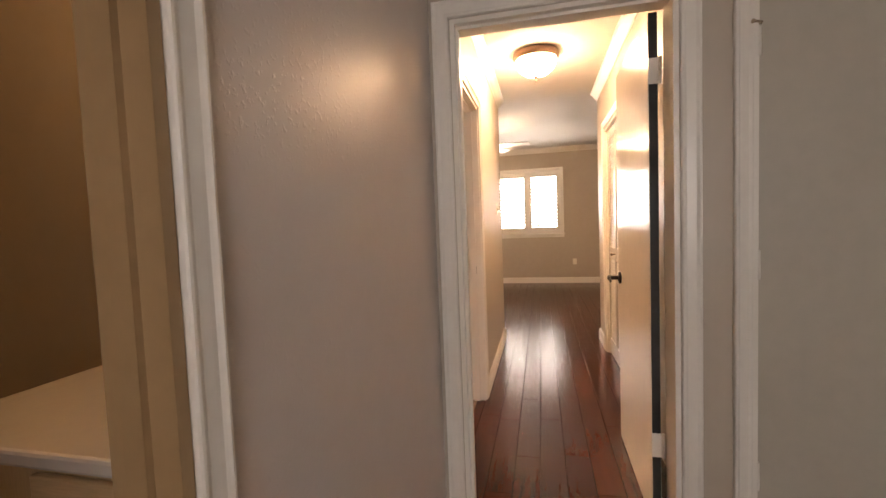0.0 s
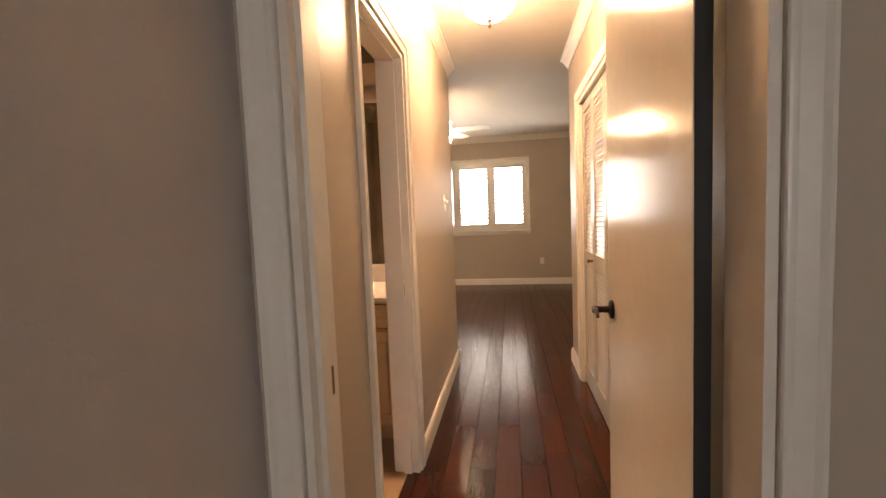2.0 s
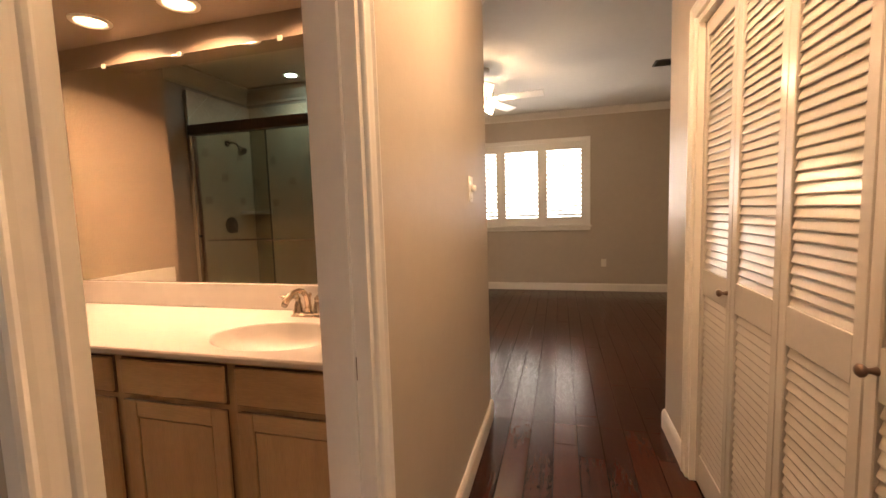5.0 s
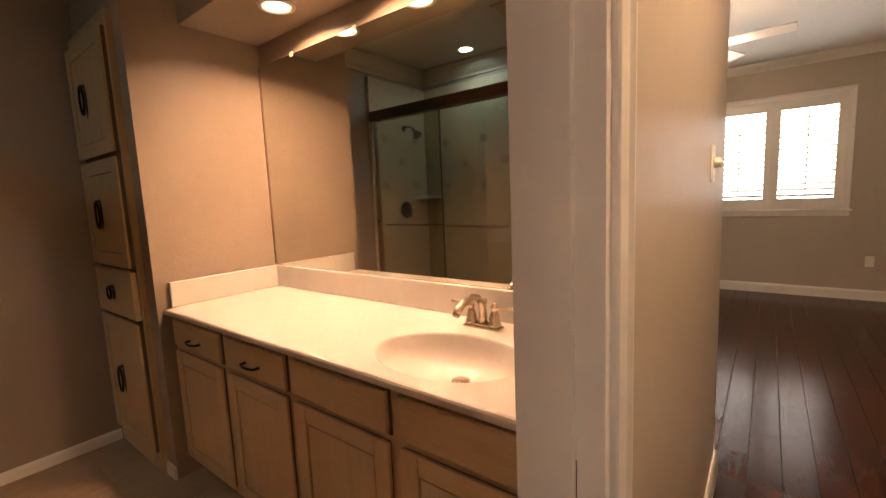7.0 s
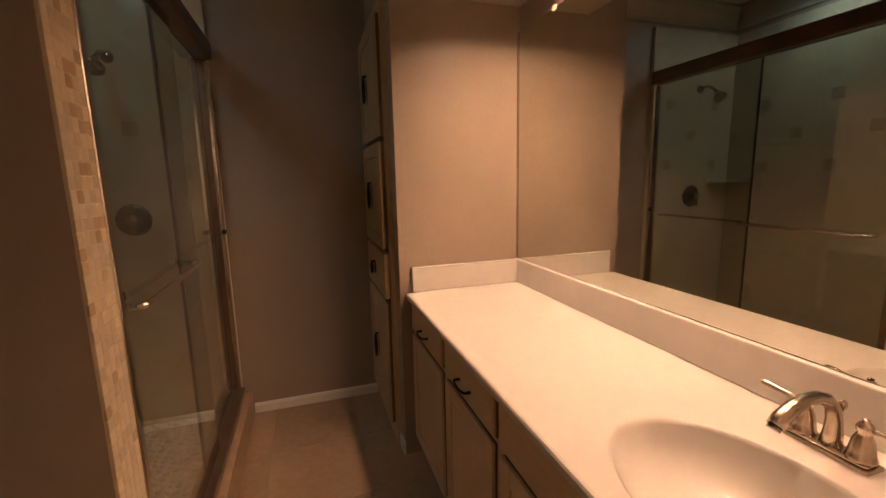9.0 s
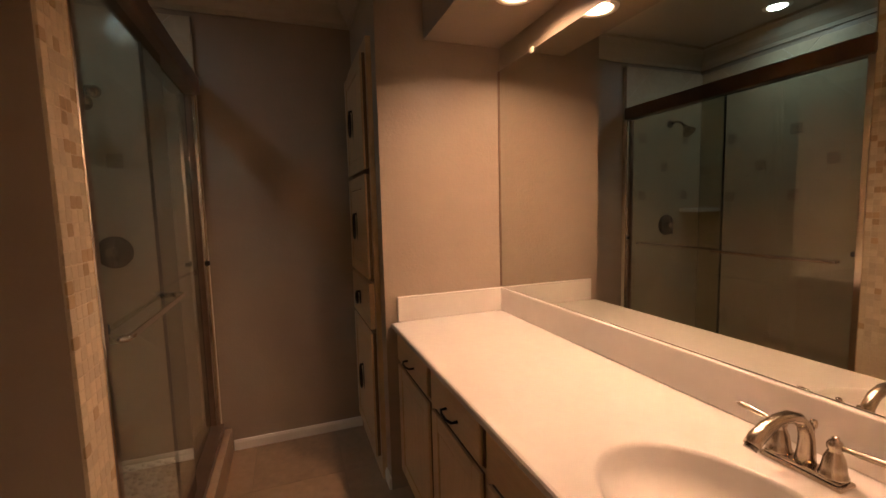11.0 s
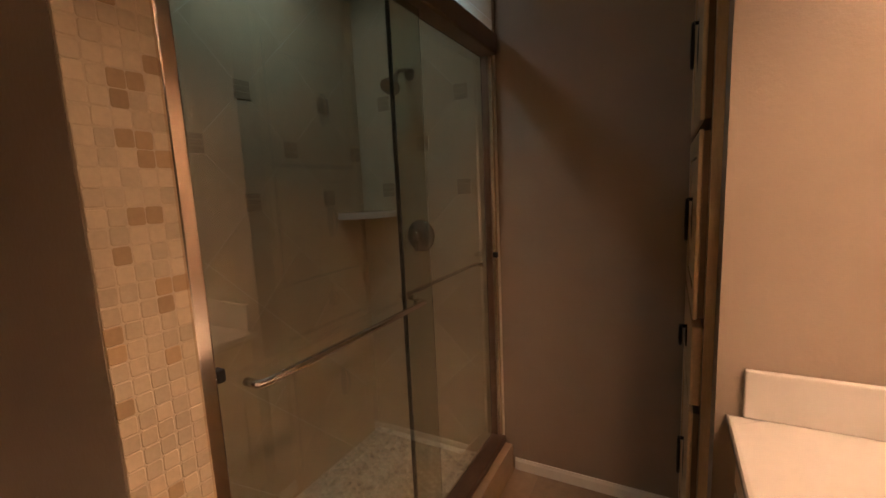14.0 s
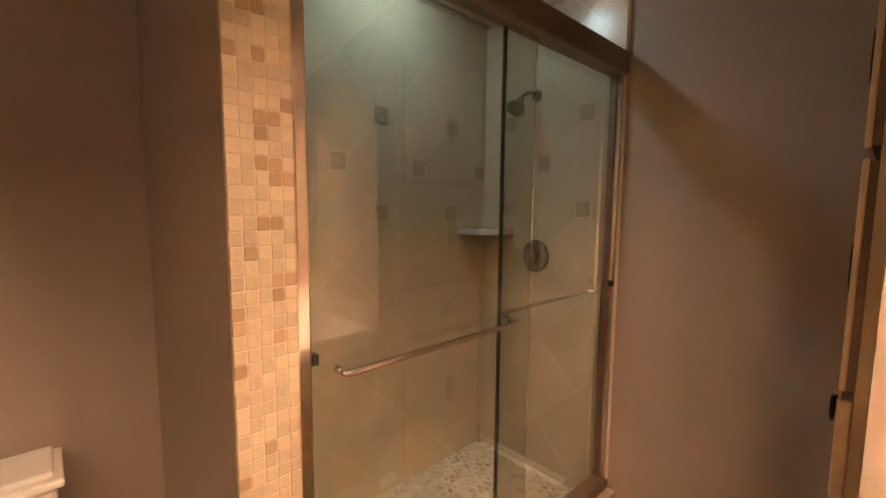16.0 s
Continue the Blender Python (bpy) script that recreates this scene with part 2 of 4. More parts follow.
def wall_poly(name, axis, c0, c1, outline, label, paint=None):
    """A wall from its outline seen square on: (y, z) pairs for axis x, (x, z) for axis y."""
    bm = bmesh.new()
    f, b = [[bm.verts.new((c, u, v) if axis == "x" else (u, c, v)) for u, v in outline] for c in (c0, c1)]
    k = len(outline)
    bm.faces.new(f)
    bm.faces.new(b)
    for i in range(k):
        bm.faces.new([f[i], f[(i + 1) % k], b[(i + 1) % k], b[i]])
    return struct(name, bm, paint or PAINT, label, "wall")


# ---- large structure ----
H = 2.60                      # hall and bathroom ceiling
HC, HB = 2.515, 2.685         # corridor and bedroom ceilings
WL, WR = -0.25, 0.74          # corridor faces
HX = -0.345                   # west face of the hall wall
BX, BW = -0.37, -3.035        # bathroom east and west faces
BS, BN = 1.415, 3.675         # bathroom south and north faces
YN = 8.69                     # bedroom window wall face
EX = 1.71                     # bedroom east wall face
DH = 2.035                    # door opening height

wall_poly("wall_corridor_west", "x", BX, WL, [(1.66, 0), (2.26, 0), (2.26, DH), (2.875, DH), (2.875, 0), (4.5, 0), (4.5, H), (1.66, H)], "greige textured corridor wall with the bathroom doorway")
wall_poly("wall_hall_west", "x", HX, WL, [(-3, 0), (-0.45, 0), (-0.45, DH), (0.354, DH), (0.354, 0), (1.66, 0), (1.66, H), (-3, H)], "pale grey knockdown-textured hall wall with a doorway", HALLPAINT)
wall_poly("wall_corridor_east", "x", WR, 0.86, [(1.72, 0), (2.66, 0), (2.66, 2.06), (4.105, 2.06), (4.105, 0), (4.57, 0), (4.57, H), (1.72, H)], "greige corridor wall with a closet opening")
wall_poly("wall_bedroom_doorway", "y", 1.60, 1.72, [(WL, 0), (-0.165, 0), (-0.165, DH), (0.638, DH), (0.638, 0), (0.865, 0), (0.865, DH), (1.495, DH), (1.495, 0), (1.8, 0), (1.8, H), (WL, H)], "greige hall wall with the bedroom doorway and a closet door")
boxes("wall_hall_end", [(BX, 0.45, -3.12, -3.0, 0, H), (1.75, 1.92, -3.12, -3.0, 0, H), (0.45, 1.75, -3.12, -3.0, 0, 1.0), (0.45, 1.75, -3.12, -3.0, 2.2, H)], PAINT, "greige end wall of the hall with an assumed window, out of view")
boxes("wall_hall_east", [(1.80, 1.92, -3.0, 1.72, 0, H)], PAINT, "greige hall side wall")
WX0, WX1, WZ0, WZ1 = -1.380, 0.570, 0.995, 2.265
boxes("wall_north", [(-3.32, WX0, YN, YN + 0.14, 0, HB), (WX1, EX + 0.12, YN, YN + 0.14, 0, HB), (WX0, WX1, YN, YN + 0.14, 0, WZ0), (WX0, WX1, YN, YN + 0.14, WZ1, HB)], PAINT, "taupe bedroom wall with a shuttered window")
boxes("wall_bedroom_west", [(-3.32, -3.2, 4.38, YN, 0, HB)], PAINT, "taupe bedroom side wall")
boxes("wall_bedroom_east", [(EX, EX + 0.12, 4.45, YN, 0, HB)], PAINT, "taupe bedroom side wall")
boxes("wall_bedroom_south", [(-3.2, BX, 4.38, 4.50, 0, HB), (0.86, EX, 4.45, 4.57, 0, HB), (BX, WL, 4.38, 4.50, H + 0.001, HB), (WR, 0.86, 4.45, 4.57, H + 0.001, HB)], PAINT, "taupe bedroom back wall")
boxes("wall_closet_back", [(1.45, 1.55, 1.72, 4.45, 0, H), (0.86, 1.45, 2.5, 2.6, 0, H)], PAINT, "closet back wall")
boxes("wall_bath_north", [(BW - 0.12, BX, BN, BN + 0.12, 0, H)], BATHPAINT, "tan bathroom wall behind the vanity mirror")
boxes("wall_bath_west", [(BW - 0.12, BW, BS - 0.12, BN, 0, H)], BATHPAINT, "taupe bathroom end wall")
boxes("wall_bath_south", [(BW, BX, BS - 0.12, BS, 0, H)], BATHPAINT, "taupe bathroom wall behind toilet and shower")
boxes("wall_shower_partition", [(-1.54, -1.402, BS, 2.215, 0, H)], BATHPAINT, "taupe partition between toilet and shower")
boxes("wall_linen_side", [(-2.43, -2.33, 3.05, BN, 0, H), (BW, -2.43, 3.05, BN, 2.20, H)], BATHPAINT, "tan wall beside the linen cabinet")
boxes("soffit", [(-2.33, BX, 3.28, BN, 2.165, H)], BATHPAINT, "tan boxed soffit over the vanity", "soffit")
boxes("wall_hall_bath", [(-2.3, -2.2, -1.3, 1.295, 0, H), (-2.2, HX, -1.3, -1.2, 0, H), (-2.2, HX, 1.20, 1.295, 0, H)], PAINT, "walls of the small hall bathroom")
bm = bmesh.new()
add_box(bm, -3.4, 2.4, -3.2, 4.45, H, HB)
struct("ceiling", bm, CEIL, "cream textured ceiling", "ceiling")
struct("ceiling_corridor", box_bm(WL, WR, 1.72, 4.53, HC, HB + 0.003), CEIL, "cream lowered corridor ceiling", "ceiling")
struct("ceiling_bedroom", box_bm(-3.4, 2.4, 4.38, YN + 0.2, HB, HB + 0.12), CEIL, "pale textured bedroom ceiling", "ceiling")
struct("ceiling_bath", box_bm(BW, BX, BS, BN, H - 0.006, H - 0.001), TANP, "tan painted bathroom ceiling", "ceiling")
bm = bmesh.new()
for r in ((BX + 0.06, 2.4, -3.2, 4.5), (-3.4, 2.4, 4.5, YN + 0.2)):
    add_box(bm, r[0], r[1], r[2], r[3], -0.12, -0.016)
floor = struct("floor", bm, SUBFLOOR, "dark cherry hardwood plank floor with a satin sheen", "floor")
bm = bmesh.new()
add_box(bm, -3.4, BX + 0.06, -3.2, 4.5, -0.12, -0.0014)
bath_floor = struct("floor_bathroom", bm, GROUT, "tan stone-look tile bathroom floor", "floor")
bm = bmesh.new()
add_box(bm, -300, 300, YN + 0.2, 600, -0.5, -0.3)
struct("ground", bm, LAWN, "ground outside the windows", "ground")
bm = bmesh.new()
add_box(bm, -14, 14, 20, 20.05, -0.3, 9)
struct("backdrop", bm, OUTSIDE, "blown-out pale overcast sky beyond the window", "backdrop")
# glowing plane and pane of the assumed hall window, both out of view
bm = bmesh.new()
add_box(bm, -3.0, 5.0, -6.05, -6.0, -0.3, 5.5)
struct("backdrop_hall", bm, OUTSIDE, "pale glowing plane behind the assumed hall window", "backdrop")
bm = bmesh.new()
add_box(bm, 0.45, 1.75, -3.09, -3.07, 1.0, 2.2)
wn2 = struct("assumed_hall_window", bm, CLEAR, "plain pane of the assumed hall window, out of view", "window")
wn2.visible_shadow = False

BASE = [(0, 0), (0.016, 0), (0.016, 0.088), (0.011, 0.104), (0.005, 0.113), (0, 0.113)]
CROWN = [(0, 0), (0, -0.11), (0.008, -0.11), (0.012, -0.092), (0.03, -0.072), (0.055, -0.035), (0.072, -0.022), (0.085, -0.018), (0.085, 0)]
CASE = [(0.003, 0), (0.060, 0), (0.060, 0.017), (0.057, 0.020), (0.052, 0.020), (0.048, 0.017), (0.044, 0.0145), (0.036, 0.014), (0.024, 0.0125), (0.018, 0.012), (0.014, 0.0135), (0.009, 0.0145), (0.005, 0.0135), (0.003, 0.010)]
CASE_WIDE = [(a * 1.13, b) for a, b in CASE]
CASE_SLIM = [(a * 0.84, b) for a, b in CASE]


def baseboard(path, prof=BASE):
    struct("baseboard", sweep_bm([(x, y, 0) for x, y in path], (0, 0, 1), prof), TRIM, "white painted baseboard", "baseboard")


def crown(path, k=1.0, paint=None, z=H):
    struct("crown_molding", sweep_bm([(x, y, z) for x, y in path], (0, 0, 1), [(a * k, b * k) for a, b in CROWN]), paint or TRIM, "tan crown molding" if paint else "white crown molding", "molding")


def casing(path, normal, prof=CASE, mt=None):
    struct("door_casing", sweep_bm(path, normal, prof), mt or TRIM, "white painted door casing", "trim")


SMALLBASE = [(0, 0), (0.012, 0), (0.012, 0.045), (0.006, 0.06), (0, 0.06)]
baseboard([(WL, 2.186), (WL, 1.72)])
baseboard([(WR, 4.167), (WR, 4.57), (EX, 4.57), (EX, YN), (-3.2, YN), (-3.2, 4.50), (WL, 4.50), (WL, 2.948)])
baseboard([(WL, 1.60), (WL, 0.427)])
baseboard([(0.795, 1.60), (0.712, 1.60)])
baseboard([(BW, 3.020), (BW, 2.272)], SMALLBASE)
baseboard([(-2.331, 3.05), (-2.429, 3.05)], SMALLBASE)
baseboard([(-1.402, 2.212), (-1.402, BS), (BX, BS), (BX, 2.19)], SMALLBASE)
crown([(WL, 4.50), (WL, 1.72), (WR, 1.72), (WR, 4.57)], 0.72, z=HC)
crown([(WR, 4.57), (EX, 4.57), (EX, YN), (-3.2, YN), (-3.2, 4.50), (WL, 4.50)], 0.86, z=HB)
crown([(BW, 3.05), (BW, BS), (-1.54, BS), (-1.54, 2.215), (-1.402, 2.215), (-1.402, BS), (BX, BS), (BX, 3.28), (-2.33, 3.28), (-2.33, 3.05), (BW, 3.05)], 1.35, TANP)


def door_lining(name, rows, paint=None):
    bm = bmesh.new()
    for r in rows:
        add_box(bm, *r)
    struct(name, bm, paint or TRIM, "tan door jamb lining" if paint else "white painted door jamb lining", "trim")


JT = 0.018
# bedroom doorway
door_lining("door_jamb", [(-0.165, -0.165 + JT, 1.597, 1.723, 0, DH), (0.638 - JT, 0.638, 1.597, 1.723, 0, DH), (-0.147, 0.62, 1.597, 1.723, DH - JT, DH),
                          (-0.147, -0.135, 1.625, 1.665, 0, DH - JT), (-0.135, 0.62, 1.625, 1.665, DH - JT - 0.012, DH - JT)])
casing([(-0.165, 1.60, 0), (-0.165, 1.60, DH), (0.638, 1.60, DH), (0.638, 1.60, 0)], (0, -1, 0), CASE_WIDE)
casing([(0.638, 1.72, 0), (0.638, 1.72, DH), (-0.165, 1.72, DH), (-0.165, 1.72, 0)], (0, 1, 0))
# bathroom doorway
door_lining("door_jamb", [(BX - 0.003, WL + 0.003, 2.26, 2.26 + JT, 0, DH), (BX - 0.003, WL + 0.003, 2.875 - JT, 2.875, 0, DH), (BX - 0.003, WL + 0.003, 2.26 + JT, 2.875 - JT, DH - JT, DH),
                          (-0.325, -0.285, 2.845, 2.857, 0, DH - JT), (-0.325, -0.285, 2.278, 2.290, 0, DH - JT), (-0.325, -0.285, 2.290, 2.845, DH - JT - 0.012, DH - JT)])
casing([(WL, 2.26, 0), (WL, 2.26, DH), (WL, 2.875, DH), (WL, 2.875, 0)], (1, 0, 0), CASE_SLIM)
casing([(BX, 2.875, 0), (BX, 2.875, DH), (BX, 2.26, DH), (BX, 2.26, 0)], (-1, 0, 0))
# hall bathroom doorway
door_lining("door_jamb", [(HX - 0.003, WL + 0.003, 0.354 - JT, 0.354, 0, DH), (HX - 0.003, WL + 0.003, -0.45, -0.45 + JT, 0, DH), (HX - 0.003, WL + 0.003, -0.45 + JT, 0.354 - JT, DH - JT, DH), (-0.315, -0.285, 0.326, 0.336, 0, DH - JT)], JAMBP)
casing([(WL, -0.45, 0), (WL, -0.45, DH), (WL, 0.354, DH), (WL, 0.354, 0)], (1, 0, 0), CASE_SLIM)
# hall closet doorway
casing([(0.865, 1.60, 0), (0.865, 1.60, DH), (1.495, 1.60, DH), (1.495, 1.60, 0)], (0, -1, 0))
door_lining("door_jamb", [(0.865, 0.881, 1.597, 1.723, 0, DH), (1.479, 1.495, 1.597, 1.723, 0, DH), (0.881, 1.479, 1.597, 1.723, DH - 0.016, DH)])
# bifold closet opening
casing([(WR, 4.105, 0), (WR, 4.105, 2.06), (WR, 2.66, 2.06), (WR, 2.66, 0)], (-1, 0, 0))
door_lining("door_jamb", [(WR - 0.003, 0.863, 4.091, 4.105, 0, 2.06), (WR - 0.003, 0.863, 2.66, 2.674, 0, 2.06), (WR - 0.003, 0.863, 2.674, 4.091, 2.035, 2.06)])


def lever_parts(parent, x, y, z, turn, side, reach=1.0):
    """A dark lever handle on a face whose outward normal is +x turned by `turn` degrees; the lever runs to `side` (+1 or -1) along the face."""
    m = Matrix.Translation((x, y, z)) @ Matrix.Rotation(radians(turn), 4, "Z")
    mr = m @ Matrix.Rotation(radians(90), 4, "Y")
    rose = part("handle", lathe_bm([(0, 0), (0.033, 0), (0.034, 0.004), (0.032, 0.009), (0.024, 0.013), (0.0125, 0.015), (0.0115, 0.030), (0.012, 0.050), (0.0135, 0.058), (0.0125, 0.066), (0.008, 0.069), (0, 0.0695)], mr, 28), BLACK, parent, "oil-rubbed bronze door handle")
    path = [(0.060, 0.0, 0.002), (0.061, 0.016, 0.003), (0.060, 0.030, -0.001), (0.059, 0.044, -0.008), (0.060, 0.056, -0.013), (0.062, 0.063, -0.014)]
    part("lever", tube_bm([m @ Vector((a, side * b * reach, c * reach)) for a, b, c in path], [0.0095, 0.0085, 0.0075, 0.0065, 0.006, 0.003], 12), BLACK, rose)
    return rose


# bedroom door, open against the corridor side
LX0, LX1, LY0, LY1 = 0.570, 0.605, 1.735, 2.470
bd = thing("bedroom_door", 0.587, 1.735, 0.008, "cream painted flush door standing fully open", "door")
leaf = part("leaf", box_bm(LX0, LX1, LY0, LY1, 0.008, 2.018, bevel=0.002, seg=1), DOORP, bd)
# black sheet over the door edge, painting the dark of the hinge gap
part("hinge_gap_shade", box_bm(LX0 + 0.002, LX1 - 0.002, LY0 - 0.0016, LY0 + 0.001, 0.010, 2.016), RUBBER, leaf, "near-black sheet for the shade in the hinge gap")
lever_parts(bd, LX0, 2.405, 0.925, 180, 1)
lever_parts(bd, LX1, 2.405, 0.925, 0, -1)
part("latch_plate", box_bm(0.576, 0.599, 2.4695, 2.4725, 0.895, 0.955), NICKEL, bd)
for hz in (0.34, 1.80):
    bm = bmesh.new()
    add_tube(bm, [(0.612, 1.728, hz - 0.05), (0.612, 1.728, hz + 0.05)], 0.0065)
    add_box(bm, 0.571, 0.618, 1.7305, 1.7330, hz - 0.048, hz + 0.048)
    part("hinge", bm, TRIM, bd)
bd.rotation_euler.z = radians(-0.5)
# hall closet door, closed
hd = thing("hall_closet_door", 1.155, 1.625, 0.008, "cream painted flush closet door, closed", "door")
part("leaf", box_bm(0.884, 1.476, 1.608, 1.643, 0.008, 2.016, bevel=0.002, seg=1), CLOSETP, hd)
lever_parts(hd, 1.425, 1.608, 0.895, -90, -1, 1.35)
for hz in (0.32, 1.07, 1.82):
    part("hinge", tube_bm([(0.8825, 1.601, hz - 0.05), (0.8825, 1.601, hz + 0.05)], 0.006), TRIM, hd)
part("hinge_stop", tube_bm([(0.8825, 1.598, 1.872), (0.8825, 1.585, 1.874), (0.858, 1.572, 1.874), (0.850, 1.568, 1.874)], [0.004, 0.004, 0.004, 0.008], 8), NICKEL, hd)
# strike plates
for (a, nm) in (((-0.3065, -0.2835, 2.8555, 2.8575, 0.90, 0.955), "strike_plate"), ((-0.1475, -0.1455, 1.674, 1.70, 0.905, 0.965), "strike_plate")):
    tagged(link_mesh(nm, box_bm(*a), BRONZE), "small bronze strike plate on the door jamb", "strike plate")

# ---- bifold louvred closet doors ----
SLAT = box_bm(-0.011, 0.011, -0.5, 0.5, -0.0032, 0.0032, bevel=0.002, seg=1)
slat_mesh = bpy.data.meshes.new("slat")
SLAT.to_mesh(slat_mesh)
SLAT.free()
slat_mesh.materials.append(LOUVP)
PW = (4.089 - 2.676) / 4
for k in range(4):
    y1 = 4.089 - k * PW
    y0 = y1 - PW + 0.003
    fx0, fx1 = 0.762, 0.790
    p = thing("bifold_closet_panel", 0.776, (y0 + y1) / 2, 0.012, "cream painted louvred bifold closet panel", "closet door", "bifold closet doors")
    st, zb, zt = 0.039, 0.012, 2.03
    for s0, s1 in ((y0, y0 + st), (y1 - st, y1)):
        part("stile", box_bm(fx0, fx1, s0, s1, zb, zt, bevel=0.003, seg=1), LOUVP, p)
    for z0, z1 in ((zb, 0.15), (0.885, 0.995), (1.965, zt)):
        part("rail", box_bm(fx0 + 0.001, fx1 - 0.001, y0 + st, y1 - st, z0, z1, bevel=0.002, seg=1), LOUVP, p)
    for z0, z1 in ((0.15, 0.885), (0.995, 1.965)):
        cnt = round((z1 - z0) / 0.030)
        for j in range(cnt):
            s = new("slat", slat_mesh)
            s.parent = p
            s.matrix_parent_inverse = Matrix.Translation(-p.location)
            s.matrix_basis = Matrix.Translation((0.776, (y0 + y1) / 2, z0 + (j + 0.5) * (z1 - z0) / cnt)) @ Matrix.Rotation(radians(-73), 4, "Y") @ Matrix.Diagonal((1.72, y1 - y0 - 2 * st, 1, 1))
    if k in (0, 3):
        ky = y0 + 0.030 if k == 0 else y1 - 0.036
        part("knob", lathe_bm([(0, 0), (0.010, 0), (0.007, 0.006), (0.006, 0.016), (0.013, 0.022), (0.014, 0.030), (0.008, 0.035), (0, 0.036)], Matrix.Translation((fx0, ky, 0.945)) @ Matrix.Rotation(radians(-90), 4, "Y"), 14), BRONZE, p, "small bronze knob")

# ---- bedroom ----
win = thing("window_1", (WX0 + WX1) / 2, YN, WZ0, "white window with three plantation shutter panels", "window")
win["kind"] = "structure"
part("window_frame", sweep_bm([(WX1, YN, WZ0), (WX1, YN, WZ1), (WX0, YN, WZ1), (WX0, YN, WZ0)][::-1], (0, -1, 0), [(-0.030, -0.10), (0.0, -0.10), (0.0, 0.0), (0.032, 0.0), (0.032, 0.018), (0.024, 0.023), (0.006, 0.018), (-0.030, 0.014)]), TRIM, win)
part("window_sill", box_bm(WX0 - 0.05, WX1 + 0.05, YN - 0.045, YN + 0.10, WZ0 - 0.025, WZ0, bevel=0.006), TRIM, win)
part("sill_apron", box_bm(WX0 - 0.032, WX1 + 0.032, YN - 0.018, YN, WZ0 - 0.075, WZ0 - 0.025, bevel=0.003), TRIM, win)
wp = part("pane", box_bm(WX0 + 0.02, WX1 - 0.02, YN + 0.10, YN + 0.106, WZ0, WZ1 - 0.02), CLEAR, win)
wp.visible_shadow = False
sl = box_bm(-0.5, 0.5, -0.030, 0.030, -0.004, 0.004, bevel=0.003, seg=1)
shut_mesh = bpy.data.meshes.new("louvre")
sl.to_mesh(shut_mesh)
sl.free()
shut_mesh.materials.append(TRIM)
SW = (WX1 - WX0 - 0.060) / 3
for k in range(3):
    x0 = WX0 + 0.030 + k * SW + 0.0003
    x1 = x0 + SW - 0.0006
    sh = thing("window_shutter", (x0 + x1) / 2, YN + 0.02, WZ0 + 0.002, "white plantation shutter panel with open louvres", "shutter", "window shutters")
    for s0, s1 in ((x0, x0 + 0.070), (x1 - 0.070, x1)):
        part("stile", box_bm(s0, s1, YN + 0.006, YN + 0.034, WZ0 + 0.002, WZ1 - 0.032, bevel=0.002, seg=1), TRIM, sh)
    for z0, z1 in ((WZ0 + 0.002, WZ0 + 0.128), (WZ1 - 0.140, WZ1 - 0.032)):
        part("rail", box_bm(x0 + 0.070, x1 - 0.070, YN + 0.007, YN + 0.033, z0, z1), TRIM, sh)
    part("back_stop", box_bm(x1 - 0.03, min(x1 + 0.03, WX1 - 0.031), YN + 0.036, YN + 0.044, WZ0 + 0.002, WZ1 - 0.032), TRIM, sh)
    part("tilt_rod", box_bm((x0 + x1) / 2 - 0.006, (x0 + x1) / 2 + 0.006, YN - 0.012, YN - 0.002, WZ0 + 0.16, WZ1 - 0.16), TRIM, sh)
    cnt = 15
    for j in range(cnt):
        s = new("louvre", shut_mesh)
        s.parent = sh
        s.matrix_parent_inverse = Matrix.Translation(-sh.location)
        z = WZ0 + 0.128 + (j + 0.5) * (WZ1 - WZ0 - 0.268) / cnt
        s.matrix_basis = Matrix.Translation(((x0 + x1) / 2, YN + 0.02, z)) @ Matrix.Rotation(radians(-27), 4, "X") @ Matrix.Diagonal((x1 - x0 - 0.142, 1, 1, 1))

fan = thing("ceiling_fan", -0.58, 6.40, HB, "white five-blade ceiling fan with small glass lamps", "ceiling fan")
FM = Matrix.Translation((-0.58, 6.40, 0))
part("canopy", lathe_bm([(0, HB), (0.07, HB), (0.068, HB - 0.03), (0.03, HB - 0.055), (0, HB - 0.055)], FM), FAN, fan)
part("motor", lathe_bm([(0, HB - 0.05), (0.014, HB - 0.05), (0.014, 2.52), (0.018, 2.49), (0.09, 2.475), (0.115, 2.44), (0.11, 2.40), (0.06, 2.375), (0.055, 2.33), (0.03, 2.31), (0, 2.305)], FM), FAN, fan)
for k in range(5):
    a = radians(-4 + 72 * k)
    R = FM @ Matrix.Rotation(a, 4, "Z")
    bm = bmesh.new()
    add_box(bm, 0.17, 0.60, -0.062, 0.062, -0.004, 0.004, bevel=0.0035, m=None)
    bmesh.ops.transform(bm, matrix=R @ Matrix.Translation((0, 0, 2.39)) @ Matrix.Rotation(radians(-12), 4, "X"), verts=bm.verts)
    blade = part("blade", bm, FAN, fan)
    bm = bmesh.new()
    add_box(bm, 0.08, 0.24, -0.016, 0.016, -0.005, 0.003, bevel=0.002, seg=1)
    bmesh.ops.transform(bm, matrix=R @ Matrix.Translation((0, 0, 2.400)) @ Matrix.Rotation(radians(-12), 4, "X"), verts=bm.verts)
    part("blade_iron", bm, FAN, blade)
for k in range(3):
    a = radians(20 + 120 * k)
    m = FM @ Matrix.Rotation(a, 4, "Z") @ Matrix.Translation((0.085, 0, 2.305)) @ Matrix.Rotation(radians(35), 4, "Y")
    part("lamp_glass", lathe_bm([(0.010, 0.015), (0.022, 0.0), (0.030, -0.025), (0.033, -0.050), (0, -0.053)], m, 16), FANLENS, fan, "small frosted glass lamp")

VNX, VNY = 1.215, 6.83
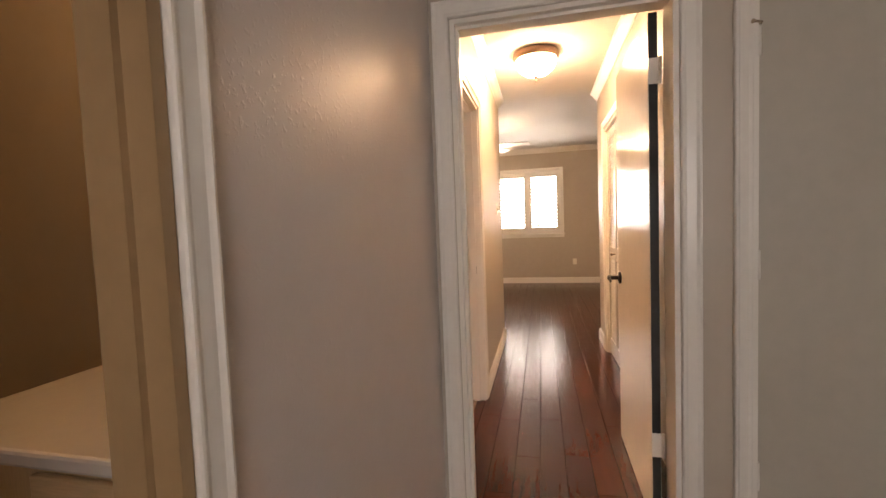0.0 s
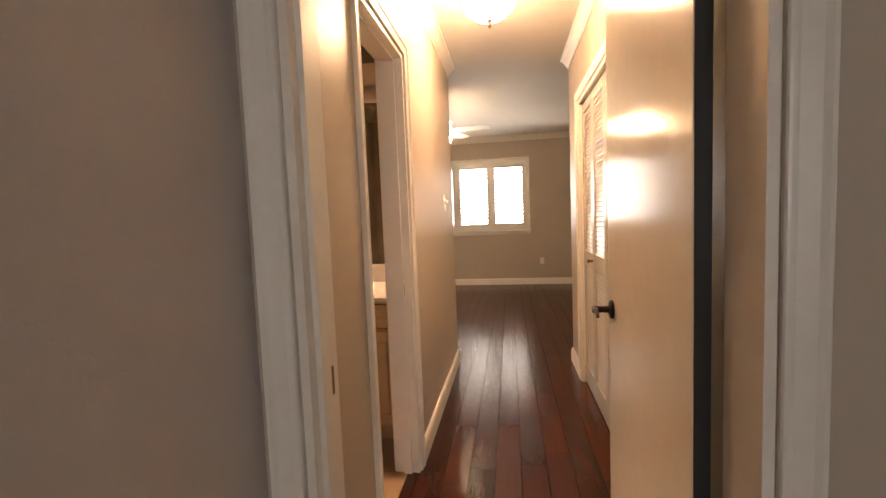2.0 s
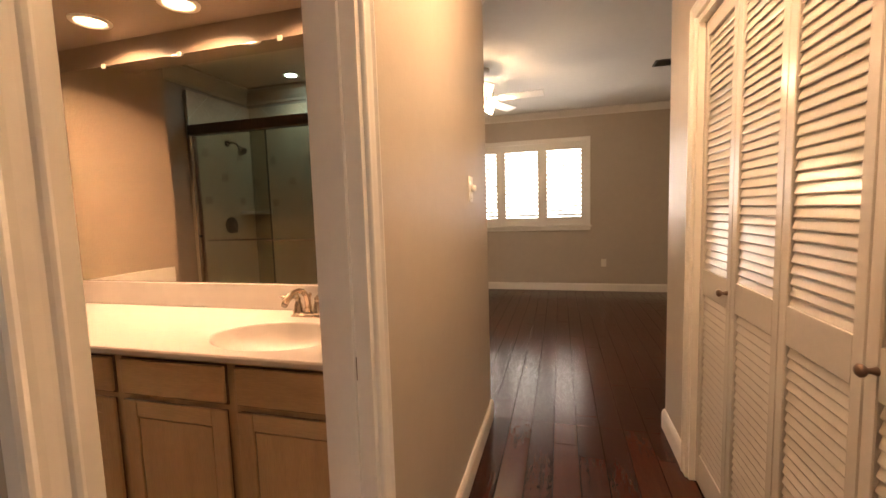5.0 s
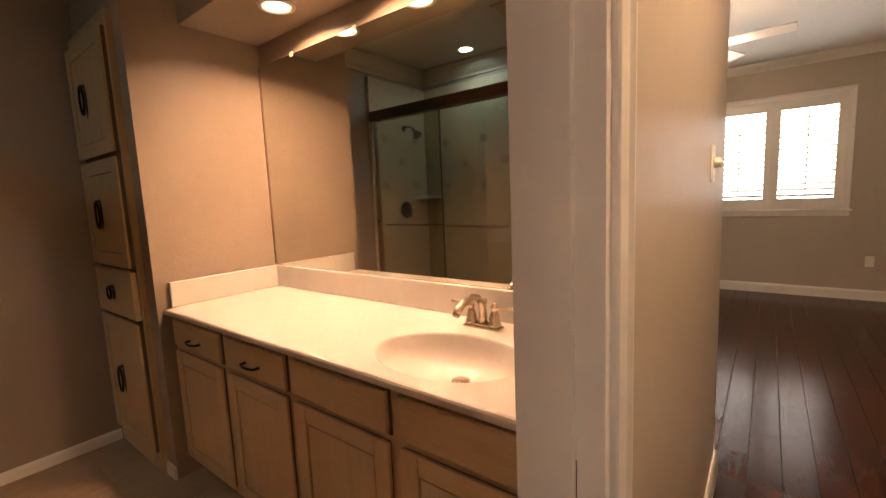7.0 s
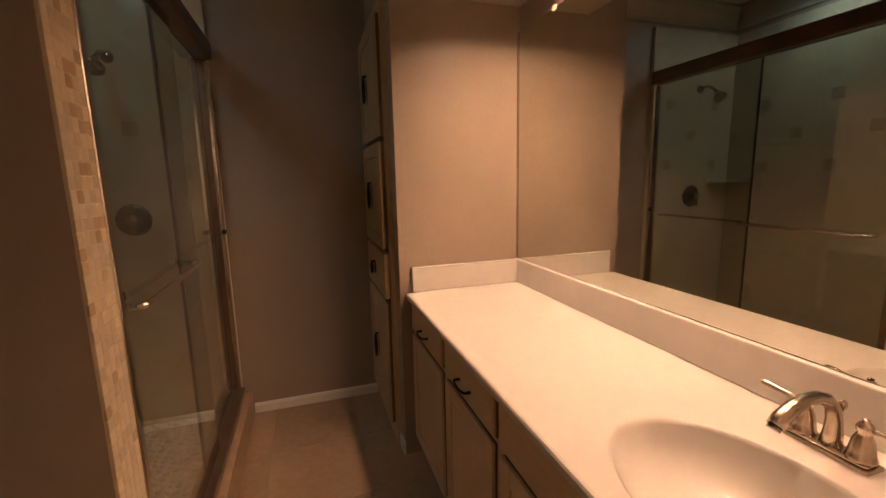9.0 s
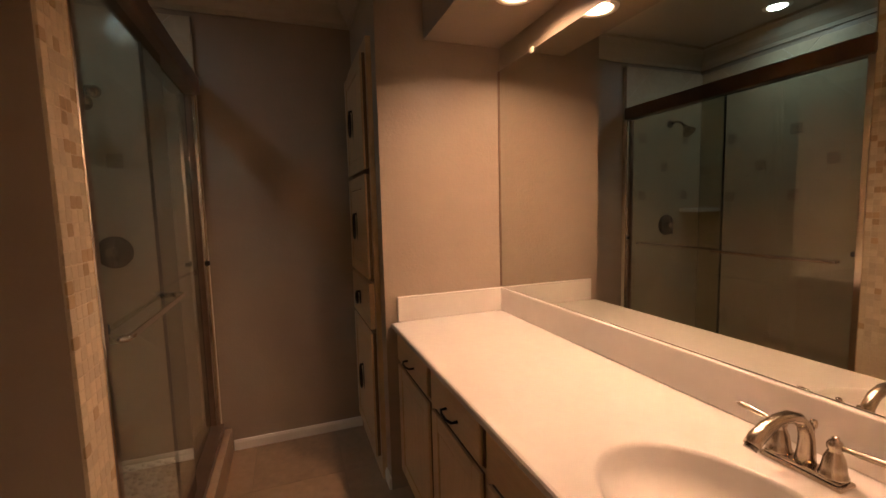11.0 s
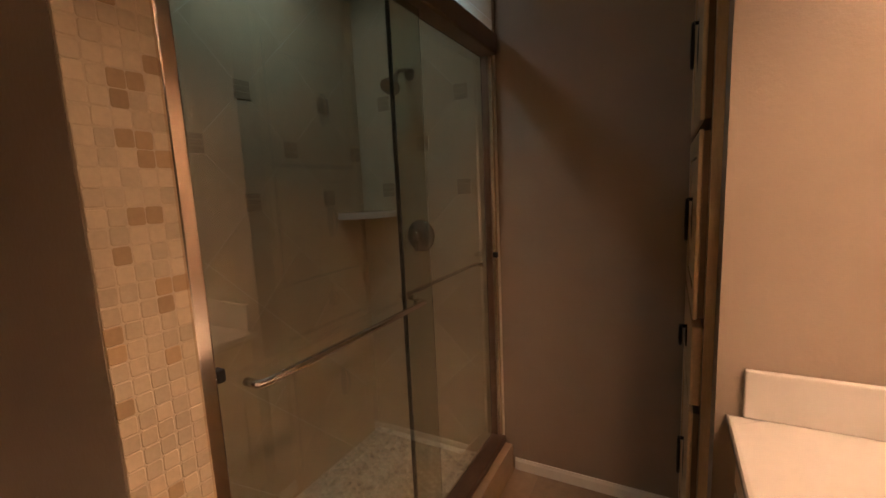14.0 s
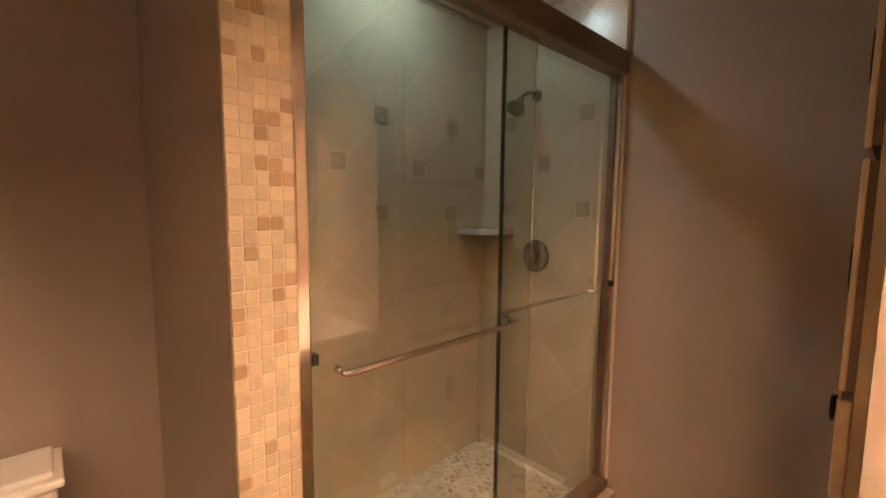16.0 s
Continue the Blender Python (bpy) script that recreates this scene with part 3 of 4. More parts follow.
vent = thing("ceiling_vent", VNX, VNY, HB, "dark metal ceiling air vent", "vent")
part("frame", sweep_bm([(VNX + a, VNY + b, HB - 0.001) for a, b in ((-0.13, -0.10), (0.13, -0.10), (0.13, 0.10), (-0.13, 0.10), (-0.13, -0.10))], (0, 0, 1), [(0, 0), (0.02, 0), (0.02, -0.008), (0, -0.005)]), VENT, vent)
for k in range(8):
    part("slat", box_bm(-0.11, 0.11, -0.012, 0.012, -0.001, 0.001, m=Matrix.Translation((VNX, VNY - 0.078 + k * 0.022, HB - 0.008)) @ Matrix.Rotation(radians(35), 4, "X")), VENT, vent)


def wall_plate(name, label, cat, x, y, z, normal, w, h):
    """A rounded cover plate on a wall; normal '+x' or '-y'."""
    m = Matrix.Translation((x, y, z)) @ (Matrix.Rotation(radians(90), 4, "Z") if normal == "+x" else Matrix())
    t = thing(name, x, y, z, label, cat)
    bm = bmesh.new()
    add_box(bm, -w / 2, w / 2, -0.006, 0, -h / 2, h / 2, bevel=0.003)
    bmesh.ops.transform(bm, matrix=m, verts=bm.verts)
    pl = part("plate", bm, PLATE, t)
    return t, m


out, m = wall_plate("wall_outlet", "ivory wall outlet plate low on the wall", "outlet", 0.79, YN, 0.425, "-y", 0.072, 0.115)
for dz in (-0.026, 0.026):
    bm = bmesh.new()
    add_box(bm, -0.016, 0.016, -0.009, -0.005, dz - 0.014, dz + 0.014, bevel=0.004)
    bmesh.ops.transform(bm, matrix=m, verts=bm.verts)
    part("receptacle", bm, PLATE, out)
sw, m = wall_plate("light_switch", "ivory light switch plate with a round dimmer knob", "light switch", WL, 4.03, 1.38, "+x", 0.075, 0.122)
part("knob", lathe_bm([(0.017, 0.005), (0.016, 0.022), (0.013, 0.028), (0, 0.029)], m @ Matrix.Translation((0, 0, 0.004)) @ Matrix.Rotation(radians(90), 4, "X"), 20), PLATE, sw)
for dz in (-0.042, 0.042):
    part("screw", lathe_bm([(0.004, 0.005), (0.004, 0.008), (0, 0.009)], m @ Matrix.Translation((0, 0, dz)) @ Matrix.Rotation(radians(90), 4, "X"), 10), PLATE, sw)

# ---- corridor lamp ----
cl = thing("ceiling_light", 0.152, 3.31, HC, "flush ceiling light with bronze rim and frosted dome", "ceiling light")
CM = Matrix.Translation((0.152, 3.31, 0))
part("rim", lathe_bm([(0, HC), (0.165, HC), (0.172, HC - 0.015), (0.170, HC - 0.04), (0.160, HC - 0.055), (0.150, HC - 0.057), (0.150, HC - 0.045), (0, HC - 0.045)], CM, 40), BRONZE, cl, "bronze rim")
part("dome", lathe_bm([(0.148, HC - 0.054), (0.146, HC - 0.085), (0.125, HC - 0.125), (0.085, HC - 0.155), (0.04, HC - 0.170), (0, HC - 0.173)], CM, 40), DOME, cl, "glowing frosted glass dome")
part("finial", lathe_bm([(0, HC - 0.170), (0.016, HC - 0.173), (0.018, HC - 0.182), (0.008, HC - 0.190), (0.009, HC - 0.205), (0.005, HC - 0.215), (0, HC - 0.217)], CM, 16), BRONZE, cl)

# ---- bathroom: vanity ----
VX1, VY = BX - 0.004, 3.095
CT = 0.847
def framed_door(a, b, z0, z1, y0, y1, fr, owner):
    """A frame-and-panel cabinet door: the panel, with its two stiles and two rails."""
    d = part("door", box_bm(a + 0.004, b - 0.004, y0 + 0.011, y1, z0 + 0.004, z1 - 0.004), GLAZE, owner)
    part("panel", box_bm(a + fr + 0.004, b - fr - 0.004, y0 + 0.004, y0 + 0.0115, z0 + fr + 0.004, z1 - fr - 0.004, bevel=0.003), LOAK, d)
    for s0, s1 in ((a, a + fr), (b - fr, b)):
        part("stile", box_bm(s0, s1, y0, y0 + 0.0115, z0, z1, bevel=0.004), LOAK, d)
    for s0, s1 in ((z0, z0 + fr), (z1 - fr, z1)):
        part("rail", box_bm(a + fr, b - fr, y0 + 0.001, y0 + 0.0115, s0, s1, bevel=0.003), DRAWN, d)
    return d


cab_edges = [-2.322, -1.825, -1.360, -0.873, -0.378]
for k in range(4):
    x0, x1 = cab_edges[k], cab_edges[k + 1]
    v = thing("vanity_cabinet", (x0 + x1) / 2, VY + 0.3, 0, "pickled oak vanity cabinet unit with drawer front and door" if k < 2 else "pickled oak sink cabinet unit with false drawer front", "cabinet", "vanity cabinets")
    bm = bmesh.new()
    add_box(bm, x0, x1, VY + 0.075, BN - 0.004, 0.0, 0.10)
    if k < 2:
        add_box(bm, x0, x1, VY + 0.018, BN - 0.004, 0.10, CT - 0.0245)
    else:
        add_box(bm, x0, x1, VY + 0.018, BN - 0.004, 0.10, 0.690)
        add_box(bm, x0, x1, VY + 0.018, VY + 0.036, 0.690, CT - 0.0245)
    part("body", bm, LOAK, v)
    for z0, z1 in ((0.672, 0.800), (0.115, 0.650)):
        a, b = x0 + 0.022, x1 - 0.022
        if z1 > 0.7:
            dr = part("drawer_front", box_bm(a, b, VY, VY + 0.014, z0, z1, bevel=0.006), DRAWN, v)
            part("reveal", box_bm(a - 0.004, b + 0.004, VY + 0.0135, VY + 0.0185, z0 - 0.006, z1 + 0.003), GLAZE, dr)
            if k < 2:
                hx = (a + b) / 2
                part("handle", tube_bm([(hx - 0.048, VY, 0.722), (hx - 0.048, VY - 0.020, 0.722), (hx - 0.02, VY - 0.027, 0.720), (hx + 0.02, VY - 0.027, 0.720), (hx + 0.048, VY - 0.020, 0.722), (hx + 0.048, VY, 0.722)], [0.0055, 0.0042, 0.0048, 0.0048, 0.0042, 0.0055], 10), BLACK, dr, "dark bronze bow pull")
        else:
            fr = 0.06
            framed_door(a, b, z0, z1, VY, VY + 0.018, fr, v)

# countertop with a moulded oval basin
SX, SY, SA, SB = -0.842, 3.305, 0.245, 0.178
ct = thing("vanity_countertop", SX, SY, CT - 0.024, "cream cultured marble vanity top with moulded oval basin", "countertop")
bm = bmesh.new()
X0, X1, Y0, Y1 = -2.326, VX1, 3.074, BN - 0.002
angs = sorted([6.283185 * k / 64 for k in range(64)] + [math.atan2(y - SY, x - SX) % 6.283185 for x in (X0, X1) for y in (Y0, Y1)])


def to_rect(a, inset):
    c, s = math.cos(a), math.sin(a)
    f = min([((X1 - inset if c > 0 else X0 + inset) - SX) / c if abs(c) > 1e-6 else 1e9, ((Y1 - inset if s > 0 else Y0 + inset) - SY) / s if abs(s) > 1e-6 else 1e9])
    return SX + f * c, SY + f * s


def ell(a, q, z):
    return (SX + SA * q * math.cos(a), SY + SB * q * math.sin(a) + 0.078 * max(0, 1 - q), z)


rings = []
for fn in ([lambda a: (*to_rect(a, 0), CT - 0.024), lambda a: (*to_rect(a, 0), CT - 0.008), lambda a: (*to_rect(a, 0.003), CT - 0.002), lambda a: (*to_rect(a, 0.010), CT)]
           + [lambda a, q=q, z=z: ell(a, q, CT - z) for q, z in ((1.025, 0.0), (1.0, 0.002), (0.975, 0.010), (0.91, 0.040), (0.80, 0.066), (0.62, 0.093), (0.38, 0.109), (0.12, 0.115))]):
    rings.append([bm.verts.new(fn(a)) for a in angs])
for i, (a, b) in enumerate(zip(rings, rings[1:])):
    for k in range(len(angs)):
        f = bm.faces.new([a[k], a[(k + 1) % len(angs)], b[(k + 1) % len(angs)], b[k]])
        f.smooth = i >= 4
bm.faces.new(rings[-1])
part("top", bm, MARBLE, ct)
part("backsplash", box_bm(X0 + 0.021, X1, BN - 0.022, BN - 0.002, CT + 0.0005, 0.968, bevel=0.004), MARBLE, ct)
part("side_splash", box_bm(X0, X0 + 0.020, 3.106, BN - 0.002, CT + 0.0005, 0.968, bevel=0.004), MARBLE, ct)
part("drain", lathe_bm([(0, 0.004), (0.014, 0.005), (0.020, 0.003), (0.024, 0.0035), (0.029, 0.002), (0.030, 0)], Matrix.Translation((SX, SY + 0.068, CT - 0.1125))), NICKEL, ct, "brushed nickel pop-up drain")

# mirror
mi = thing("vanity_mirror", -1.35, BN - 0.004, 0.970, "large frameless vanity mirror resting on the backsplash", "mirror")
part("glass", box_bm(-2.322, VX1, BN - 0.008, BN - 0.002, 0.971, 2.052), MIRROR, mi)
part("edge_channel", box_bm(-2.3295, -2.3225, BN - 0.012, BN - 0.001, 0.971, 2.052), BRONZE, mi, "dark seam strip at the mirror edge")
for x in (-2.02, -1.55, -1.0):
    part("clip", box_bm(x - 0.012, x + 0.012, BN - 0.012, BN - 0.001, 2.040, 2.062, bevel=0.002, seg=1), PLATE, mi, "clear plastic mirror clip")

# faucet
FX, FY, FZ = -0.878, 3.570, CT
fa = thing("faucet", FX, FY, FZ, "brushed nickel centerset faucet with two lever handles", "faucet")
bm = bmesh.new()
add_box(bm, FX - 0.072, FX + 0.072, FY - 0.025, FY + 0.025, FZ, FZ + 0.010, bevel=0.005, seg=3)
add_box(bm, FX - 0.066, FX + 0.066, FY - 0.020, FY + 0.020, FZ + 0.009, FZ + 0.018, bevel=0.006, seg=3)
part("base_plate", bm, NICKEL, fa)
arc = [(0.0, 0.014), (0.002, 0.040), (0.001, 0.068), (-0.006, 0.092), (-0.022, 0.112), (-0.046, 0.122), (-0.072, 0.121), (-0.096, 0.112), (-0.116, 0.098), (-0.126, 0.086)]
spout = part("spout", tube_bm([(FX, FY + a * 1.25, FZ + c) for a, c in arc], [0.019, 0.0155, 0.0135, 0.0125, 0.012, 0.012, 0.0125, 0.0135, 0.0145, 0.0145], 16), NICKEL, fa)
part("aerator", tube_bm([(FX, FY - 0.155, FZ + 0.089), (FX, FY - 0.162, FZ + 0.080)], 0.0115, 14), DARKC, spout)
for sgn in (-1, 1):
    hx = FX + sgn * 0.047
    m = Matrix.Translation((hx, FY, FZ + 0.016))
    hd2 = part("handle", lathe_bm([(0.023, 0), (0.0235, 0.004), (0.021, 0.008), (0.0195, 0.018), (0.0165, 0.036), (0.012, 0.047), (0.010, 0.051), (0.0125, 0.055), (0.0135, 0.062), (0.010, 0.069), (0.005, 0.072), (0.006, 0.076), (0, 0.079)], m, 20), NICKEL, fa)
    part("lever", tube_bm([(hx + sgn * 0.006, FY, FZ + 0.076), (hx + sgn * 0.022, FY, FZ + 0.077), (hx + sgn * 0.050, FY - 0.002, FZ + 0.080), (hx + sgn * 0.078, FY - 0.004, FZ + 0.083), (hx + sgn * 0.086, FY - 0.005, FZ + 0.084)], [0.0055, 0.0045, 0.0065, 0.0068, 0.003], 12), NICKEL, hd2)
part("lift_rod", lathe_bm([(0.003, 0), (0.003, 0.068), (0.006, 0.073), (0.0075, 0.081), (0.005, 0.088), (0, 0.089)], Matrix.Translation((FX, FY + 0.021, FZ + 0.012)), 12), NICKEL, fa)

# recessed lamps
for (x, y, z, lens, lab) in [(cx, CAN_Y, 2.165, CANLENS, "lit recessed can light with white trim in the soffit") for cx in CANS] + [(-2.27, 1.72, H, COOLENS, "lit recessed shower light with white trim")]:
    c = thing("recessed_light", x, y, z, lab, "recessed light", "bathroom recessed lights")
    m = Matrix.Translation((x, y, z))
    part("trim_ring", lathe_bm([(0.058, -0.001), (0.080, -0.001), (0.078, -0.007), (0.062, -0.010), (0.058, -0.006), (0.058, -0.001)], m, 32, False), TRIM, c)
    part("lens", lathe_bm([(0, -0.001), (0.0575, -0.001), (0.0565, -0.003), (0, -0.003)], m, 32), lens, c, "glowing lamp lens")

# linen cabinet
LZ = [(0.11, 0.765), (0.785, 1.020), (1.040, 1.560), (1.582, 2.130)]
ln = thing("linen_cabinet", -2.732, 3.3, 0, "tall pickled oak linen cabinet with ring pulls", "cabinet")
bm = bmesh.new()
add_box(bm, BW + 0.004, -2.432, 3.026, BN - 0.004, 0.0, 2.196)
part("body", bm, LOAK, ln)
# dark strips over the oak body paint in the shade of each gap
for z0, z1 in zip([b for a, b in LZ], [a for a, b in LZ[1:]]):
    part("reveal", box_bm(BW + 0.03, -2.452, 3.0245, 3.0275, z0 - 0.004, z1 + 0.004), GLAZE, ln, "dark strip painting the shade between the fronts")
for z0, z1 in LZ:
    a, b, f = BW + 0.03, -2.452, 0.065
    bm = bmesh.new()
    y0, y1 = 2.998, 3.025
    if z1 - z0 > 0.4:
        d = framed_door(a, b, z0, z1, y0, y1, f, ln)
        pz, px = (z0 + z1) / 2 - 0.005, (a + b) / 2 - 0.04
    else:
        add_box(bm, a, b, y0, y1, z0, z1, bevel=0.005)
        d = part("drawer_front", bm, DRAWN, ln)
        pz, px = (z0 + z1) / 2, (a + b) / 2
    tall = 0.100 if z1 - z0 > 0.4 else 0.040
    bm = bmesh.new()
    add_lathe(bm, [(0, 0), (0.026, 0), (0.024, 0.004), (0.012, 0.007), (0, 0.008)], Matrix.Translation((px, y0 - 0.0005 if z1 - z0 < 0.4 else y0 + 0.0085, pz)) @ Matrix.Diagonal((1, 1, tall / 0.026, 1)) @ Matrix.Rotation(radians(90), 4, "X"), 20)
    rz = 0.068 if tall > 0.05 else 0.032
    yy = y0 - 0.020 if tall < 0.05 else y0 - 0.012
    add_tube(bm, [(px + 0.030 * math.sin(q), yy, pz + rz * math.cos(q)) for q in [6.283185 * k / 20 for k in range(21)]], 0.0055, 8)
    add_tube(bm, [(px, yy + 0.025, pz + rz), (px, yy, pz + rz)], 0.006, 8)
    part("ring_pull", bm, BLACK, d, "black iron ring pull on a long backplate")

# ---- shower ----
SHX0, SHX1, SHY = -3.005, -1.552, 1.430
sd = thing("shower_enclosure", -2.28, 2.19, 0.15, "bronze-framed sliding glass shower doors with towel bars", "shower door")
part("header", box_bm(SHX0 + 0.001, -1.526, 2.150, 2.240, 2.015, 2.103, bevel=0.008), BRONZE, sd)
part("bottom_track", box_bm(SHX0 + 0.001, -1.527, 2.155, 2.235, 0.1505, 0.190, bevel=0.006), BRONZE, sd)
for a, b in ((SHX0 + 0.001, SHX0 + 0.024), (-1.556, -1.527)):
    if a > -2:
        part("post", box_bm(a, b, 2.160, 2.230, 0.190, 2.015, bevel=0.004), BARM, sd, "satin nickel side post")
    else:
        post = part("post", box_bm(a, b - 0.004, 2.158, 2.196, 0.190, 2.015, bevel=0.003), BRONZE, sd, "bronze side post")
        part("edge_strip", box_bm(a, b - 0.010, 2.1965, 2.214, 0.190, 2.015, bevel=0.002, seg=1), BARM, post, "satin nickel edge strip")
    part("bumper", box_bm(a + (0.023 if a < -2 else -0.018), b + (0.018 if a < -2 else -0.031), 2.205, 2.228, 1.105, 1.130, bevel=0.003), RUBBER, sd)
for nm, a, b, y in (("outer", -2.385, -1.558, 2.199), ("inner", -2.980, -2.255, 2.167)):
    pn = part("glass_panel", box_bm(a, b, y - 0.003, y + 0.003, 0.188, 2.017), PANE, sd, "clear sliding glass panel")
    pn.visible_shadow = False
    if nm == "inner":
        part("seal", box_bm(b - 0.001, b + 0.006, y - 0.006, y + 0.006, 0.190, 2.014), RUBBER, pn, "black edge seal")
        x0, x1, yy, z = -2.93, -2.30, y - 0.045, 1.075
        s = -1
    else:
        x0, x1, yy, z = -2.265, -1.630, y + 0.045, 1.075
        s = 1
    part("towel_bar", tube_bm([(x0, y + 0.004 * s, z), (x0, yy - 0.015 * s, z), (x0 + 0.004, yy - 0.004 * s, z), (x0 + 0.016, yy, z), (x0 + 0.05, yy, z), (x1 - 0.05, yy, z), (x1 - 0.016, yy, z), (x1 - 0.004, yy - 0.004 * s, z), (x1, yy - 0.015 * s, z), (x1, y + 0.004 * s, z)], 0.0088, 14), BARM, pn, "satin nickel towel bar")
bm = bmesh.new()
add_box(bm, SHX0, -1.541, 2.125, 2.270, 0, 0.150, bevel=0.004)
struct("shower_curb", bm, FTILE, "tan tiled shower curb", "curb")
boxes("shower_pan", [(SHX0, SHX1, SHY, 2.125, -0.01, 0.045)], SGROUT, "pale grout bed of the pebble shower floor", "shower floor")
rng = random.Random(4)
bm = bmesh.new()
for i in range(36):
    for j in range(18):
        x = SHX0 + 0.025 + i * 0.041 + rng.uniform(-0.008, 0.008) + (0.02 if j % 2 else 0)
        y = SHY + 0.02 + j * 0.038 + rng.uniform(-0.007, 0.007)
        if x > SHX1 - 0.02 or y > 2.105:
            continue
        r = rng.uniform(0.015, 0.0225)
        add_lathe(bm, [(r, 0), (r * 0.88, 0.005), (r * 0.5, 0.009), (0, 0.0095)], Matrix.Translation((x, y, 0.0455)) @ Matrix.Rotation(rng.uniform(0, 6), 4, "Z") @ Matrix.Diagonal((rng.uniform(0.8, 1.3), rng.uniform(0.7, 1.0), 1, 1)), 8)
ob = link_mesh("shower_floor_pebbles", bm, PEBB)
tagged(ob, "mixed tan and grey river pebble shower floor", "pebbles", kind="stuff")

sh = thing("shower_sprayer", SHX0, 1.77, 2.0, "chrome shower sprayer on a bent wall arm", "shower sprayer")
part("arm", tube_bm([(SHX0, 1.77, 2.005), (SHX0 + 0.05, 1.77, 2.015), (SHX0 + 0.10, 1.77, 2.000), (SHX0 + 0.14, 1.77, 1.965)], 0.010), CHROME, sh)
part("flange", lathe_bm([(0, 0), (0.03, 0), (0.027, 0.008), (0.012, 0.014), (0, 0.014)], Matrix.Translation((SHX0 + 0.0005, 1.77, 2.005)) @ Matrix.Rotation(radians(90), 4, "Y")), CHROME, sh)
part("head", lathe_bm([(0, 0.02), (0.014, 0.018), (0.016, 0.0), (0.03, -0.02), (0.046, -0.045), (0.047, -0.055), (0.040, -0.060), (0, -0.060)], Matrix.Translation((SHX0 + 0.145, 1.77, 1.955)) @ Matrix.Rotation(radians(-38), 4, "Y")), CHROME, sh)
sv = thing("shower_valve", SHX0, 1.79, 1.20, "round chrome shower valve with lever", "shower valve")
VM = Matrix.Translation((SHX0 + 0.0005, 1.79, 1.20)) @ Matrix.Rotation(radians(90), 4, "Y")
part("escutcheon", lathe_bm([(0, 0), (0.082, 0), (0.083, 0.004), (0.070, 0.012), (0.035, 0.018), (0, 0.019)], VM, 36), DARKC, sv)
part("knob", lathe_bm([(0.030, 0.015), (0.030, 0.045), (0.026, 0.058), (0, 0.062)], VM, 24), CHROME, sv)
part("lever", tube_bm([(SHX0 + 0.05, 1.79, 1.19), (SHX0 + 0.06, 1.79, 1.15), (SHX0 + 0.062, 1.79, 1.125)], [0.010, 0.008, 0.006]), DARKC, sv)
cs = bmesh.new()
n = 10
top, bot = [], []
for z, lst in ((1.302, bot), (1.336, top)):
    lst.append(cs.verts.new((SHX0 + 0.001, SHY + 0.001, z)))
    for k in range(n + 1):
        a = radians(90 * k / n)
        lst.append(cs.verts.new((SHX0 + 0.001 + 0.215 * math.cos(a), SHY + 0.001 + 0.215 * math.sin(a), z)))
cs.faces.new(top)
cs.faces.new(bot)
for k in range(n + 2):
    cs.faces.new([bot[k], bot[(k + 1) % (n + 2)], top[(k + 1) % (n + 2)], top[k]])
tagged(link_mesh("corner_shelf", cs, MARBLE), "cream marble corner shelf in the shower", "shelf")

# ---- toilet ----
TX = -0.93
to = thing("toilet", TX, 1.75, 0, "white porcelain toilet with tank against the wall", "toilet")
part("tank", box_bm(TX - 0.21, TX + 0.21, BS + 0.02, BS + 0.205, 0.38, 0.715, bevel=0.025, seg=3), PORC, to)
bm = bmesh.new()
add_box(bm, TX - 0.225, TX + 0.225, BS + 0.01, BS + 0.22, 0.716, 0.738, bevel=0.008, seg=3)
add_box(bm, TX - 0.205, TX + 0.205, BS + 0.025, BS + 0.20, 0.737, 0.757, bevel=0.009, seg=3)
part("tank_lid", bm, PORC, to)
EM = Matrix.Translation((TX, 1.87, 0)) @ Matrix.Diagonal((1, 1.28, 1, 1))
part("bowl", lathe_bm([(0.13, 0), (0.125, 0.05), (0.10, 0.14), (0.13, 0.24), (0.175, 0.34), (0.185, 0.385), (0.15, 0.390), (0.12, 0.30), (0.05, 0.22), (0, 0.21)], EM, 32), PORC, to)
part("seat", lathe_bm([(0.11, 0.391), (0.19, 0.391), (0.192, 0.402), (0.18, 0.410), (0.12, 0.408), (0.11, 0.391)], EM, 32, False), PORC, to)
part("seat_lid", lathe_bm([(0, 0.411), (0.19, 0.411), (0.19, 0.424), (0.17, 0.432), (0, 0.434)], EM, 32), PORC, to)
part("flush_lever", tube_bm([(TX + 0.15, BS + 0.206, 0.66), (TX + 0.15, BS + 0.222, 0.66), (TX + 0.08, BS + 0.226, 0.652)], 0.006), CHROME, to)

# ---- hall bathroom vanity seen from the hall ----
# warm lamp added out of view to light the hall bathroom
hl = thing("hall_bath_fill_light", -0.85, 0.80, H, "assumed warm ceiling light of the hall bathroom, out of view", "ceiling light")
part("dome", lathe_bm([(0.12, 0), (0.12, -0.03), (0.09, -0.07), (0, -0.085)], Matrix.Translation((-0.85, 0.80, H)), 24), HALLDOME, hl)
hv = thing("hall_bath_vanity", -0.76, 0.85, 0, "small vanity with cream top and wood cabinet", "vanity")
part("body", box_bm(-1.18, HX - 0.004, 0.555, 1.196, 0, 0.815), LOAK, hv)
framed_door(-0.82, -0.42, 0.12, 0.66, 0.535, 0.5545, 0.055, hv)
part("drawer_front", box_bm(-0.82, -0.42, 0.538, 0.5545, 0.675, 0.795, bevel=0.005), DRAWN, hv)
part("top", box_bm(-1.20, HX - 0.004, 0.525, 1.196, 0.8155, 0.85, bevel=0.008), MARBLE, hv)
